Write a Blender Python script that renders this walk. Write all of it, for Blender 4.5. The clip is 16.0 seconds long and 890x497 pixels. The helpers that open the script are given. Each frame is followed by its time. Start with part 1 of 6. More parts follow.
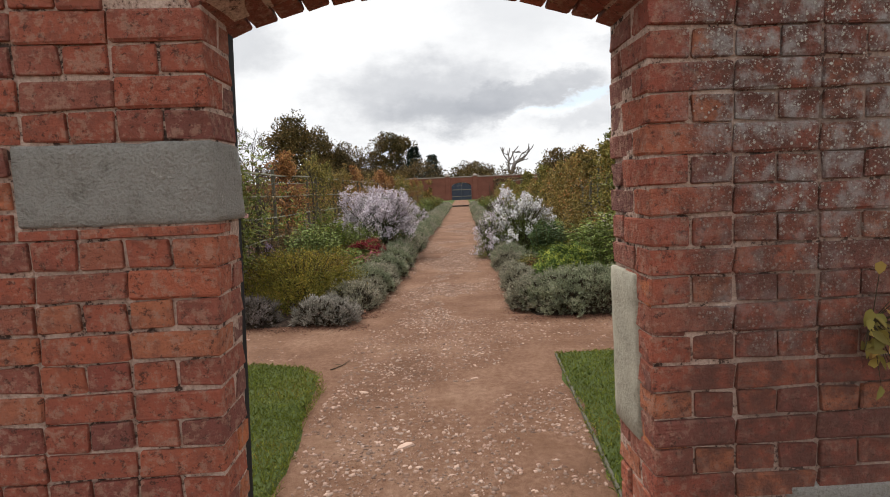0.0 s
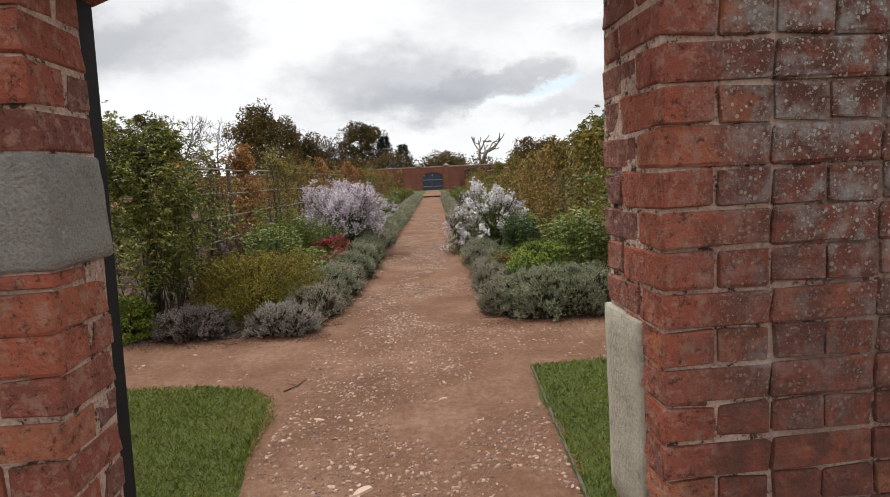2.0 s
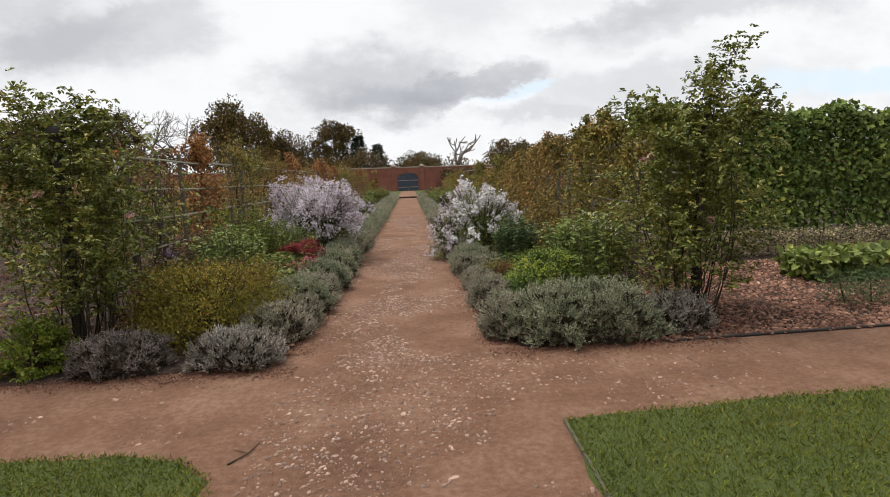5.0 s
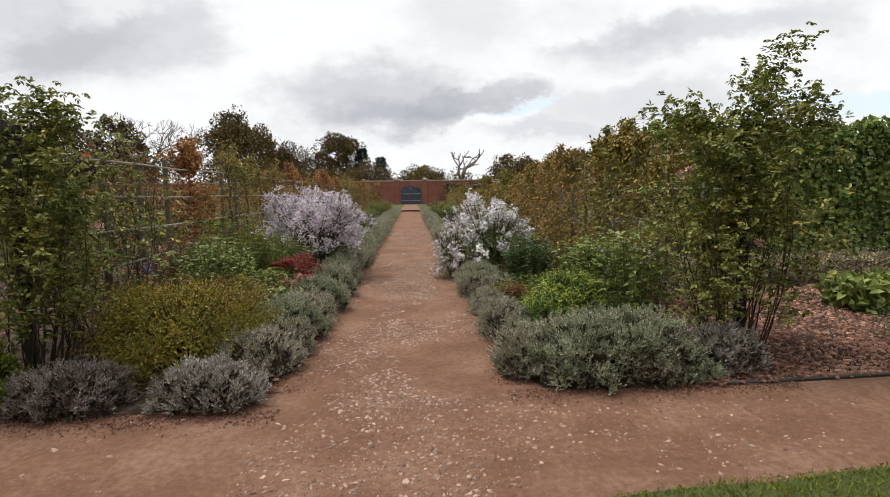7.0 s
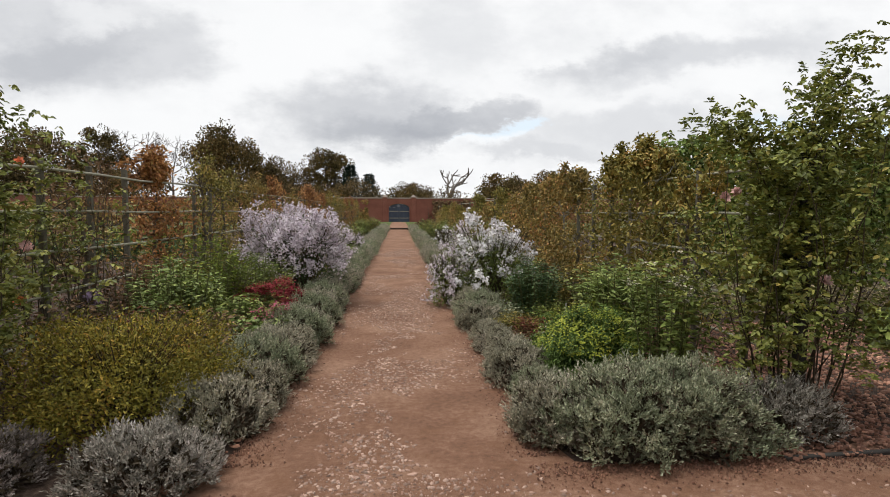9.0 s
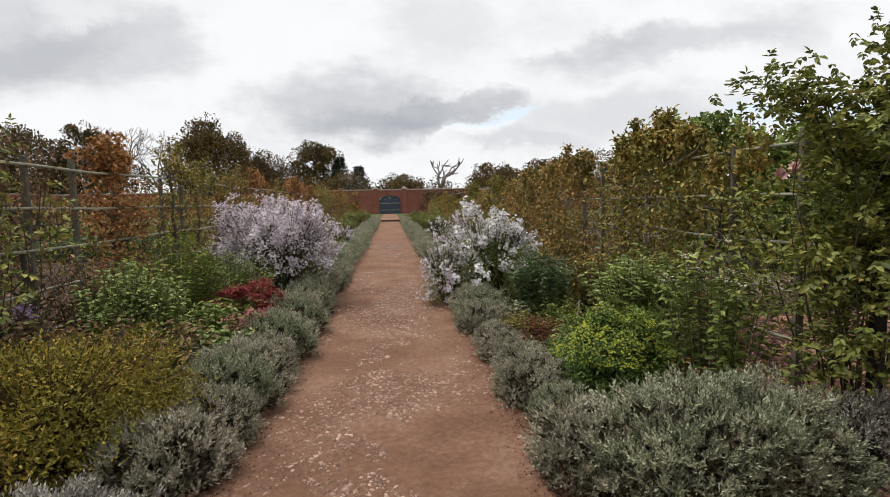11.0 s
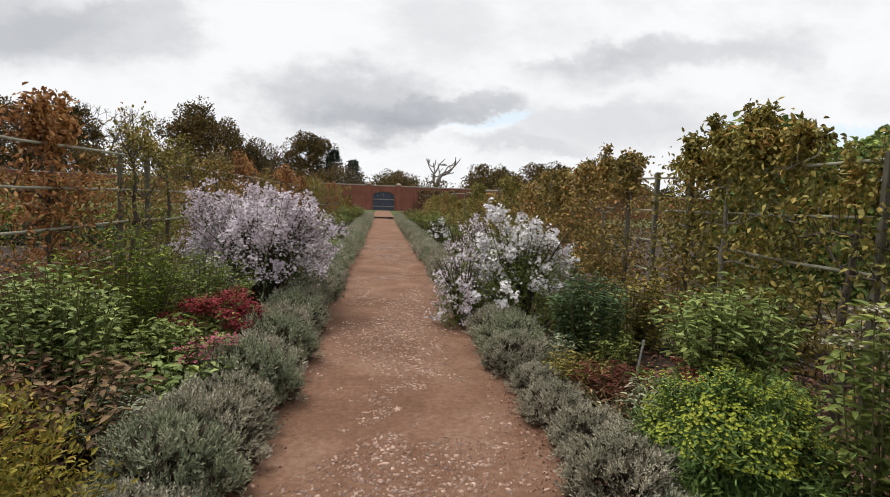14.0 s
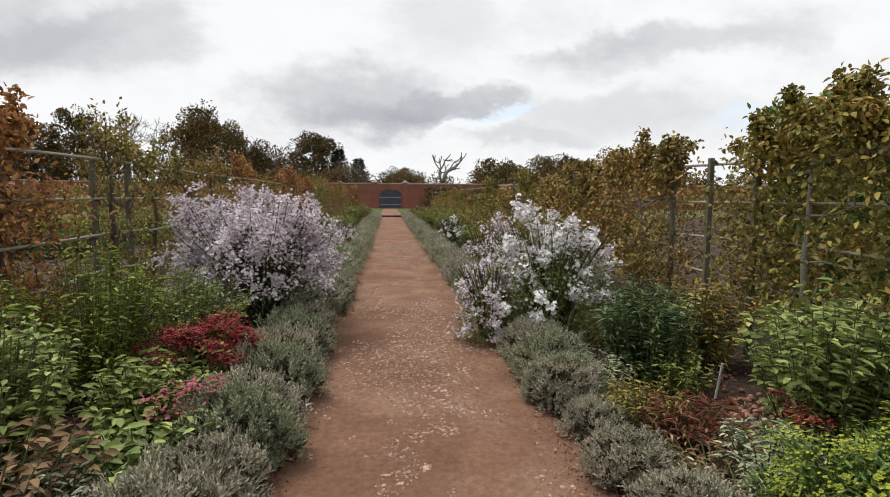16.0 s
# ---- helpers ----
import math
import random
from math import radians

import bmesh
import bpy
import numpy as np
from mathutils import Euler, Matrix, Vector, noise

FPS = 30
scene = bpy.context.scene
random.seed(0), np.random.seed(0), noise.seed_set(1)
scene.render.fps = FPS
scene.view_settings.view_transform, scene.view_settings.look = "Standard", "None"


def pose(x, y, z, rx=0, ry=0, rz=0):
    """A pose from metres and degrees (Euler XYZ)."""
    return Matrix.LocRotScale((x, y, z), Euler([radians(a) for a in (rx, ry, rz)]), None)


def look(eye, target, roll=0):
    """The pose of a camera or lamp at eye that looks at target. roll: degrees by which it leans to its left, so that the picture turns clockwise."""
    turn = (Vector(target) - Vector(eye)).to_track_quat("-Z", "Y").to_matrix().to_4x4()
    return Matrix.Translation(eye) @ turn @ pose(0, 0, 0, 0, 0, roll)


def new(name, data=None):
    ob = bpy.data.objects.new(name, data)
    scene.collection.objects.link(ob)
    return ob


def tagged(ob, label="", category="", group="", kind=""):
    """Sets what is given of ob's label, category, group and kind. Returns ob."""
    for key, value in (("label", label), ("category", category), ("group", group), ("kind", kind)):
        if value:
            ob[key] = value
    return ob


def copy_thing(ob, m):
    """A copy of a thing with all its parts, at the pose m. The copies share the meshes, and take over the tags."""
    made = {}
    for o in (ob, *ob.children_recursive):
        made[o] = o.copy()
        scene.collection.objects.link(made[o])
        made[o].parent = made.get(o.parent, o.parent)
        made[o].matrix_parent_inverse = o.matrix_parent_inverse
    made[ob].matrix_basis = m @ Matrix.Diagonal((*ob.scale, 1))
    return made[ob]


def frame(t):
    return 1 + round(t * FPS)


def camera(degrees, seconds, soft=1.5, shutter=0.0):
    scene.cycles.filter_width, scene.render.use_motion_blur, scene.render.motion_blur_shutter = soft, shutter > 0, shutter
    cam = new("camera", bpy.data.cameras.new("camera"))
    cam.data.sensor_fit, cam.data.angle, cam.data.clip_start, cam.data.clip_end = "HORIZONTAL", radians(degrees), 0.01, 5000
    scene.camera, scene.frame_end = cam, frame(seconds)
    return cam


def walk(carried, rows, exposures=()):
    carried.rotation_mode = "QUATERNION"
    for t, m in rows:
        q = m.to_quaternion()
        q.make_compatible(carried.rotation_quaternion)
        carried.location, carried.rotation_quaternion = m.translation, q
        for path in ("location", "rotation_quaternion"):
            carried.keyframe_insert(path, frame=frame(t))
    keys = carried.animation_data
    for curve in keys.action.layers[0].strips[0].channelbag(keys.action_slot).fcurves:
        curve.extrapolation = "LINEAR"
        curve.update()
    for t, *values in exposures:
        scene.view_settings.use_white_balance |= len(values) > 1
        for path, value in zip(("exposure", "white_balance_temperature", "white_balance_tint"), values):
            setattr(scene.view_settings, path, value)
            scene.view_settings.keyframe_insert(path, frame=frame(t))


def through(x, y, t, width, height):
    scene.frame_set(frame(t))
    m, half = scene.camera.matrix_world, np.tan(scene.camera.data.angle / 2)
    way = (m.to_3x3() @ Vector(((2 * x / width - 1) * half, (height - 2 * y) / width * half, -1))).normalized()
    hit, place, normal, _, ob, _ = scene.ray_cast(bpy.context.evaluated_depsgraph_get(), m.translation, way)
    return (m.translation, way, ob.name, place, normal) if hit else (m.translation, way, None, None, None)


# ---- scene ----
cam = camera(80.0, 16.0, 1.0)
PATH = [
    (0, (0.287, 2.343, 1.457), (0.211, 4.33, 1.24), -2.2),
    (0.5, (0.304, 2.401, 1.453), (0.201, 4.384, 1.209), -3.0),
    (1, (0.356, 2.486, 1.486), (0.195, 4.463, 1.231), -3.8),
    (1.5, (0.356, 2.606, 1.508), (0.268, 4.587, 1.25), -1.8),
    (2, (0.34, 2.763, 1.532), (0.366, 4.746, 1.272), -2.7),
    (2.5, (0.331, 2.927, 1.514), (0.297, 4.913, 1.273), -2.1),
    (3, (0.332, 3.123, 1.513), (0.198, 5.111, 1.336), -0.3),
    (3.5, (0.267, 3.35, 1.494), (0.413, 5.34, 1.358), 2.9),
    (4, (0.214, 3.516, 1.501), (0.377, 5.492, 1.24), -0.6),
    (6.3, (0.143, 4.3, 1.452), (0.246, 6.283, 1.212), -2.6),
    (6.5, (0.151, 4.358, 1.475), (0.244, 6.343, 1.241), -2.7),
    (7, (0.124, 4.521, 1.461), (0.246, 6.507, 1.255), -0.8),
    (7.5, (0.097, 4.723, 1.479), (0.239, 6.709, 1.285), -2.3),
    (8, (0.111, 4.958, 1.465), (0.225, 6.948, 1.295), -2.3),
    (8.5, (0.093, 5.138, 1.472), (0.227, 7.127, 1.31), -0.8),
    (9, (0.045, 5.338, 1.482), (0.217, 7.326, 1.343), 0.2),
    (9.5, (0.035, 5.503, 1.475), (0.204, 7.489, 1.313), -1.0),
    (9.7, (0.073, 5.562, 1.476), (0.221, 7.548, 1.302), -1.5),
    (11.8, (-0.022, 6.402, 1.452), (0.207, 8.381, 1.279), -0.8),
    (12, (-0.049, 6.477, 1.478), (0.176, 8.456, 1.298), -0.5),
    (12.5, (-0.082, 6.715, 1.474), (0.172, 8.691, 1.292), 0.7),
    (13, (-0.122, 6.942, 1.489), (0.128, 8.917, 1.297), 0.6),
    (13.5, (-0.114, 7.163, 1.492), (0.095, 9.144, 1.307), -0.3),
    (14, (-0.164, 7.41, 1.475), (0.077, 9.388, 1.3), 2.2),
    (14.5, (-0.204, 7.607, 1.501), (0.076, 9.579, 1.319), 1.6),
    (15, (-0.198, 7.791, 1.494), (-0.041, 9.772, 1.27), -0.8),
    (15.5, (-0.202, 7.998, 1.5), (-0.069, 9.982, 1.281), -1.2),
    (16, (-0.217, 8.238, 1.502), (-0.005, 10.218, 1.311), 0.3),
]
walk(cam, [(t, look(eye, target, roll)) for t, eye, target, roll in PATH], [(0, 0.64), (1, 0.58), (2.2, 0.6), (3.2, 0.46), (4, 0.5), (7, 0.6), (8.5, 0.56), (13, 0.54), (16, 0.54)])


# ---- world, sun ----
world = bpy.data.worlds.new("world")
scene.world = world
world.use_nodes = True


def build_sky(nt):
    nodes, link = nt.nodes, nt.links.new
    nodes.clear()

    def math_node(op, a, b=None, c=None, clamp=False):
        n = nodes.new("ShaderNodeMath")
        n.operation, n.use_clamp = op, clamp
        for i, v in enumerate((a, b, c)):
            if v is None:
                continue
            if isinstance(v, (int, float)):
                n.inputs[i].default_value = v
            else:
                link(v, n.inputs[i])
        return n.outputs[0]

    def smooth(v, lo, hi):
        n = nodes.new("ShaderNodeMapRange")
        n.interpolation_type = "SMOOTHSTEP"
        link(v, n.inputs[0])
        n.inputs[1].default_value, n.inputs[2].default_value = lo, hi
        return n.outputs[0]

    def mix(f, a, b):
        n = nodes.new("ShaderNodeMix")
        n.data_type = "RGBA"
        for sock, v in ((n.inputs[0], f), (n.inputs[6], a), (n.inputs[7], b)):
            if isinstance(v, (int, float, tuple)):
                sock.default_value = (*v, 1) if isinstance(v, tuple) else v
            else:
                link(v, sock)
        return n.outputs[2]

    def fbm(vec, scale, detail=6, rough=0.55):
        n = nodes.new("ShaderNodeTexNoise")
        link(vec, n.inputs["Vector"])
        n.inputs["Scale"].default_value, n.inputs["Detail"].default_value, n.inputs["Roughness"].default_value = scale, detail, rough
        return n.outputs[0]

    sky = nodes.new("ShaderNodeTexSky")
    sky.sky_type, sky.sun_disc = "NISHITA", False
    sky.sun_elevation, sky.sun_rotation = SUN_UP, SUN_ROUND
    dim = nodes.new("ShaderNodeVectorMath")
    dim.operation = "SCALE"
    dim.inputs[3].default_value = 0.11
    link(sky.outputs[0], dim.inputs[0])
    tc = nodes.new("ShaderNodeTexCoord")
    sep = nodes.new("ShaderNodeSeparateXYZ")
    link(tc.outputs["Generated"], sep.inputs[0])
    x, y, z = sep.outputs
    deep = math_node("ADD", math_node("MAXIMUM", z, 0.0), 0.16)
    flat = nodes.new("ShaderNodeCombineXYZ")
    link(math_node("DIVIDE", x, deep), flat.inputs[0])
    link(math_node("DIVIDE", y, deep), flat.inputs[1])
    big, small = fbm(flat.outputs[0], 0.55, 5), fbm(flat.outputs[0], 1.5, 8, 0.6)
    yy = math_node("MAXIMUM", y, 0.2)
    u, v = math_node("DIVIDE", x, yy), math_node("DIVIDE", z, yy)

    grey = smooth(math_node("ADD", math_node("MULTIPLY", big, 0.6), math_node("MULTIPLY", small, 0.4)), 0.42, 0.66)
    base = mix(grey, CLOUD_WHITE, CLOUD_GREY)
    clear = smooth(big, 0.62, 0.72)
    front = math_node("GREATER_THAN", y, 0.25)
    col = mix(math_node("MULTIPLY", clear, 0.5), base, dim.outputs[0])
    # the cloud banks ahead, with billowing, warped rims
    plane = nodes.new("ShaderNodeCombineXYZ")
    link(u, plane.inputs[0])
    link(math_node("MULTIPLY", v, 1.7), plane.inputs[1])
    warp = nodes.new("ShaderNodeTexNoise")
    link(plane.outputs[0], warp.inputs["Vector"])
    warp.inputs["Scale"].default_value, warp.inputs["Detail"].default_value, warp.inputs["Roughness"].default_value = 5.0, 10, 0.64
    warps = nodes.new("ShaderNodeSeparateColor")
    link(warp.outputs["Color"], warps.inputs[0])
    u = math_node("ADD", u, math_node("MULTIPLY", math_node("SUBTRACT", warps.outputs[0], 0.5), 0.40))
    v = math_node("ADD", v, math_node("MULTIPLY", math_node("SUBTRACT", warps.outputs[1], 0.5), 0.16))

    def bank(u0, v0, a, b, tilt=0.0, lo=1.15, hi=0.45):
        du = math_node("SUBTRACT", u, u0)
        dv = math_node("SUBTRACT", math_node("SUBTRACT", v, v0), math_node("MULTIPLY", du, tilt))
        d = math_node("SQRT", math_node("ADD", math_node("POWER", math_node("DIVIDE", du, a), 2), math_node("POWER", math_node("DIVIDE", dv, b), 2)))
        n = nodes.new("ShaderNodeMapRange")
        n.interpolation_type = "SMOOTHSTEP"
        link(d, n.inputs[0])
        n.inputs[1].default_value, n.inputs[2].default_value = lo, hi
        return n.outputs[0]

    soft = smooth(fbm(plane.outputs[0], 4.2, 8, 0.6), 0.40, 0.66)
    ahead = mix(math_node("MULTIPLY", soft, 0.42), CLOUD_WHITE, CLOUD_GREY)
    for colour, amount, shape in (
            (CLOUD_WHITE, 0.9, (-0.22, 0.30, 0.20, 0.14, 0.0, 1.3, 0.3)),
            (CLOUD_WHITE, 0.8, (-0.45, 0.13, 0.36, 0.06, 0.0, 1.3, 0.3)),
            (CLOUD_GREY, 0.55, (0.10, 0.33, 0.13, 0.09, 0.0, 1.3, 0.2)),
            (CLOUD_GREY, 0.75, (0.42, 0.16, 0.40, 0.06, 0.0, 1.3, 0.2)),
            (CLOUD_WHITE, 0.6, (0.55, 0.235, 0.36, 0.022, 0.12, 1.3, 0.2)),
            (CLOUD_GREY, 0.9, (0.58, 0.30, 0.36, 0.045, 0.16, 1.2, 0.3)),
            (CLOUD_DARK, 0.34, (0.40, 0.29, 0.16, 0.03, 0.22, 1.2, 0.2)),
            (CLOUD_BLUE, 0.9, (0.90, 0.165, 0.30, 0.035, 0.05, 1.2, 0.4)),
            (CLOUD_DARK, 0.44, (-0.55, 0.30, 0.27, 0.11, 0.0, 1.08, 0.6)),
            (CLOUD_DARK, 0.40, (-0.60, 0.27, 0.20, 0.055, 0.25, 1.15, 0.3)),
            (CLOUD_WHITE, 0.5, (-0.52, 0.345, 0.08, 0.035, 0.3, 1.2, 0.2)),
            (CLOUD_DARK, 0.55, (-0.08, 0.170, 0.25, 0.085, 0.0, 1.08, 0.45)),
            (CLOUD_DARK, 0.55, (-0.01, 0.138, 0.17, 0.048, -0.10, 1.1, 0.35)),
            (CLOUD_DARK, 0.55, (0.11, 0.172, 0.15, 0.040, 0.22, 1.06, 0.5)),
            (CLOUD_BLUE, 0.85, (0.19, 0.148, 0.075, 0.020, 0.30, 1.2, 0.5)),
            (CLOUD_WHITE, 0.9, (0.13, 0.115, 0.07, 0.022, 0.35, 1.2, 0.4)),
            (CLOUD_GREY, 0.8, (0.27, 0.112, 0.16, 0.020, 0.0, 1.2, 0.3))):
        ahead = mix(math_node("MULTIPLY", bank(*shape), amount), ahead, colour)
    lit = smooth(fbm(plane.outputs[0], 9.0, 9, 0.62), 0.50, 0.70)
    ahead = mix(math_node("MULTIPLY", lit, 0.2), ahead, CLOUD_WHITE)
    out = mix(front, col, ahead)
    bg, end = nodes.new("ShaderNodeBackground"), nodes.new("ShaderNodeOutputWorld")
    link(out, bg.inputs[0])
    bg.inputs[1].default_value = SKY_STRENGTH
    link(bg.outputs[0], end.inputs[0])


SUN_UP, SUN_ROUND = radians(66), radians(-60)
CLOUD_WHITE, CLOUD_GREY = (0.66, 0.665, 0.672), (0.47, 0.48, 0.50)
CLOUD_DARK, CLOUD_BLUE = (0.275, 0.288, 0.318), (0.54, 0.63, 0.71)
SKY_STRENGTH = 1.0
build_sky(world.node_tree)
sun = new("sun", bpy.data.lights.new("sun", "SUN"))
sun.data.energy, sun.data.angle, sun.data.color = 2.0, radians(30), (1.0, 0.96, 0.9)
sun.matrix_world = look((20 * math.sin(SUN_ROUND), 20 * math.cos(SUN_ROUND), 20 * math.tan(SUN_UP)), (0, 0, 0))


# ---- materials ----
def ramp_of(nt, fac, stops):
    r = nt.nodes.new("ShaderNodeValToRGB")
    while len(r.color_ramp.elements) < len(stops):
        r.color_ramp.elements.new(0.5)
    for e, (p, c) in zip(r.color_ramp.elements, stops):
        e.position, e.color = p, (*c, 1)
    nt.links.new(fac, r.inputs[0])
    return r.outputs[0]


def noise_of(nt, scale, detail=4, rough=0.55, space="Object"):
    n = nt.nodes.new("ShaderNodeTexNoise")
    if space == "World":
        g = nt.nodes.new("ShaderNodeNewGeometry")
        nt.links.new(g.outputs["Position"], n.inputs["Vector"])
    else:
        c = nt.nodes.new("ShaderNodeTexCoord")
        nt.links.new(c.outputs[space], n.inputs["Vector"])
    n.inputs["Scale"].default_value, n.inputs["Detail"].default_value, n.inputs["Roughness"].default_value = scale, detail, rough
    return n.outputs[0]


def blend(nt, fac, a, b, mode="MIX"):
    n = nt.nodes.new("ShaderNodeMix")
    n.data_type, n.blend_type = "RGBA", mode
    for sock, v in ((n.inputs[0], fac), (n.inputs[6], a), (n.inputs[7], b)):
        if isinstance(v, tuple):
            sock.default_value = (*v, 1)
        elif isinstance(v, (int, float)):
            sock.default_value = v
        else:
            nt.links.new(v, sock)
    return n.outputs[2]


def ranged(nt, v, lo, hi, a=0.0, b=1.0):
    n = nt.nodes.new("ShaderNodeMapRange")
    n.interpolation_type = "SMOOTHSTEP"
    nt.links.new(v, n.inputs[0])
    for i, q in enumerate((lo, hi, a, b)):
        n.inputs[i + 1].default_value = q
    return n.outputs[0]


def calc(nt, op, a, b):
    n = nt.nodes.new("ShaderNodeMath")
    n.operation = op
    for i, v in enumerate((a, b)):
        if isinstance(v, (int, float)):
            n.inputs[i].default_value = v
        else:
            nt.links.new(v, n.inputs[i])
    return n.outputs[0]


def material(name, rough=0.9, metal=0.0, spec=0.3):
    m = bpy.data.materials.new(name)
    m.use_nodes = True
    p = m.node_tree.nodes["Principled BSDF"]
    p.inputs["Roughness"].default_value, p.inputs["Metallic"].default_value = rough, metal
    p.inputs["Specular IOR Level"].default_value = spec
    return m, m.node_tree, p


def bump(nt, p, height, strength=0.4, dist=0.01):
    b = nt.nodes.new("ShaderNodeBump")
    b.inputs["Strength"].default_value, b.inputs["Distance"].default_value = strength, dist
    nt.links.new(height, b.inputs["Height"])
    nt.links.new(b.outputs[0], p.inputs["Normal"])


def rough_mat(name, stops, scale=6, fine=60, rough=0.9, strength=0.4, dist=0.01, space="World", metal=0.0):
    """Mottled matt surface: a broad and a fine noise mixed into a ramp, and a fine relief."""
    m, nt, p = material(name, rough, metal)
    a, b = noise_of(nt, scale, 5, 0.6, space), noise_of(nt, fine, 4, 0.6, space)
    f = calc(nt, "ADD", calc(nt, "MULTIPLY", a, 0.6), calc(nt, "MULTIPLY", b, 0.4))
    nt.links.new(ramp_of(nt, f, stops), p.inputs["Base Color"])
    bump(nt, p, b, strength, dist)
    return m


def leaf_mat(name, stops, through=0.25, rough=0.55, patch=2.5, spec=0.22, uneven=0.8):
    """Leaves: each its own tone, with broader drifts of tone over the plant."""
    m, nt, p = material(name, min(0.85, rough + 0.12), 0, spec)
    g = nt.nodes.new("ShaderNodeNewGeometry")
    f = calc(nt, "ADD", calc(nt, "MULTIPLY", g.outputs["Random Per Island"], 0.62), calc(nt, "MULTIPLY", ranged(nt, noise_of(nt, patch, 3, 0.5, "World"), 0.3, 0.7), 0.38))
    col = ramp_of(nt, f, stops)
    tone = calc(nt, "ADD", calc(nt, "MULTIPLY", calc(nt, "FRACT", calc(nt, "MULTIPLY", g.outputs["Random Per Island"], 13.7), 0), uneven), 0.9 - uneven / 2)
    grey = nt.nodes.new("ShaderNodeCombineColor")
    for k in range(3):
        nt.links.new(tone, grey.inputs[k])
    col = blend(nt, 1.0, col, grey.outputs[0], "MULTIPLY")
    nt.links.new(col, p.inputs["Base Color"])
    t = nt.nodes.new("ShaderNodeBsdfTranslucent")
    nt.links.new(col, t.inputs[0])
    mx = nt.nodes.new("ShaderNodeMixShader")
    mx.inputs[0].default_value = through * 0.65
    out = nt.nodes["Material Output"]
    nt.links.new(p.outputs[0], mx.inputs[1])
    nt.links.new(t.outputs[0], mx.inputs[2])
    nt.links.new(mx.outputs[0], out.inputs[0])
    return m


def brick_mat(name, worn, tones):
    m, nt, p = material(name, 0.92, 0, 0.2)
    o, g = nt.nodes.new("ShaderNodeObjectInfo"), nt.nodes.new("ShaderNodeNewGeometry")
    pick = calc(nt, "FRACT", calc(nt, "ADD", o.outputs["Random"], g.outputs["Random Per Island"]), 0)
    base = ramp_of(nt, pick, tones)
    n1, n2, n3 = noise_of(nt, 17, 6, 0.7, "World"), noise_of(nt, 70, 5, 0.7, "World"), noise_of(nt, 2.2, 4, 0.6, "World")
    col = blend(nt, ranged(nt, n1, 0.44, 0.66, 0, 0.6), base, (0.20, 0.085, 0.065))
    # near-black flecks paint in the shade of small pock holes
    col = blend(nt, ranged(nt, noise_of(nt, 42, 6, 0.8, "World"), 0.55, 0.61, 0, 0.75), col, (0.06, 0.033, 0.028))
    col = blend(nt, ranged(nt, noise_of(nt, 31, 6, 0.75, "World"), 0.50, 0.60, 0, 0.6), col, (0.46, 0.27, 0.20))
    col = blend(nt, ranged(nt, n2, 0.55, 0.75, 0, 0.45), col, (0.33, 0.24, 0.2))
    if worn:
        sep = nt.nodes.new("ShaderNodeSeparateXYZ")
        nt.links.new(g.outputs["Position"], sep.inputs[0])
        high = ranged(nt, calc(nt, "ADD", sep.outputs[2], calc(nt, "MULTIPLY", n3, 1.0)), 1.45, 2.1)
        side = ranged(nt, calc(nt, "ADD", sep.outputs[0], calc(nt, "MULTIPLY", n3, 0.3)), 0.95, 1.15)
        zone = calc(nt, "MULTIPLY", high, side)
        # dark brown over the right side, fullest in the high patina zone
        dark_right = calc(nt, "MULTIPLY", calc(nt, "MAXIMUM", zone, calc(nt, "MULTIPLY", side, 0.88)), ranged(nt, n1, 0.3, 0.6, 0.4, 0.92))
        col = blend(nt, dark_right, col, (0.125, 0.062, 0.050))
        vor = nt.nodes.new("ShaderNodeTexVoronoi")
        nt.links.new(g.outputs["Position"], vor.inputs["Vector"])
        vor.inputs["Scale"].default_value = 95
        sepc = nt.nodes.new("ShaderNodeSeparateColor")
        nt.links.new(vor.outputs["Color"], sepc.inputs[0])
        dot = calc(nt, "LESS_THAN", vor.outputs["Distance"], calc(nt, "MULTIPLY", calc(nt, "POWER", sepc.outputs[0], 2.0), 0.45))
        keep = calc(nt, "GREATER_THAN", calc(nt, "ADD", calc(nt, "MULTIPLY", sepc.outputs[1], 0.5), n1), 0.60)
        fleck = calc(nt, "MULTIPLY", ranged(nt, noise_of(nt, 130, 3, 0.6, "World"), 0.58, 0.64), ranged(nt, n1, 0.42, 0.55))
        spots = calc(nt, "MULTIPLY", calc(nt, "MAXIMUM", calc(nt, "MULTIPLY", dot, keep), fleck), zone)
        col = blend(nt, calc(nt, "MULTIPLY", spots, 0.85), col, (0.56, 0.55, 0.48))
        veil = calc(nt, "MULTIPLY", zone, ranged(nt, noise_of(nt, 14, 6, 0.7, "World"), 0.44, 0.66, 0, 0.8))
        col = blend(nt, veil, col, (0.40, 0.385, 0.37))
    nt.links.new(col, p.inputs["Base Color"])
    bump(nt, p, calc(nt, "ADD", n2, n1), 1.0, 0.014)
    return m


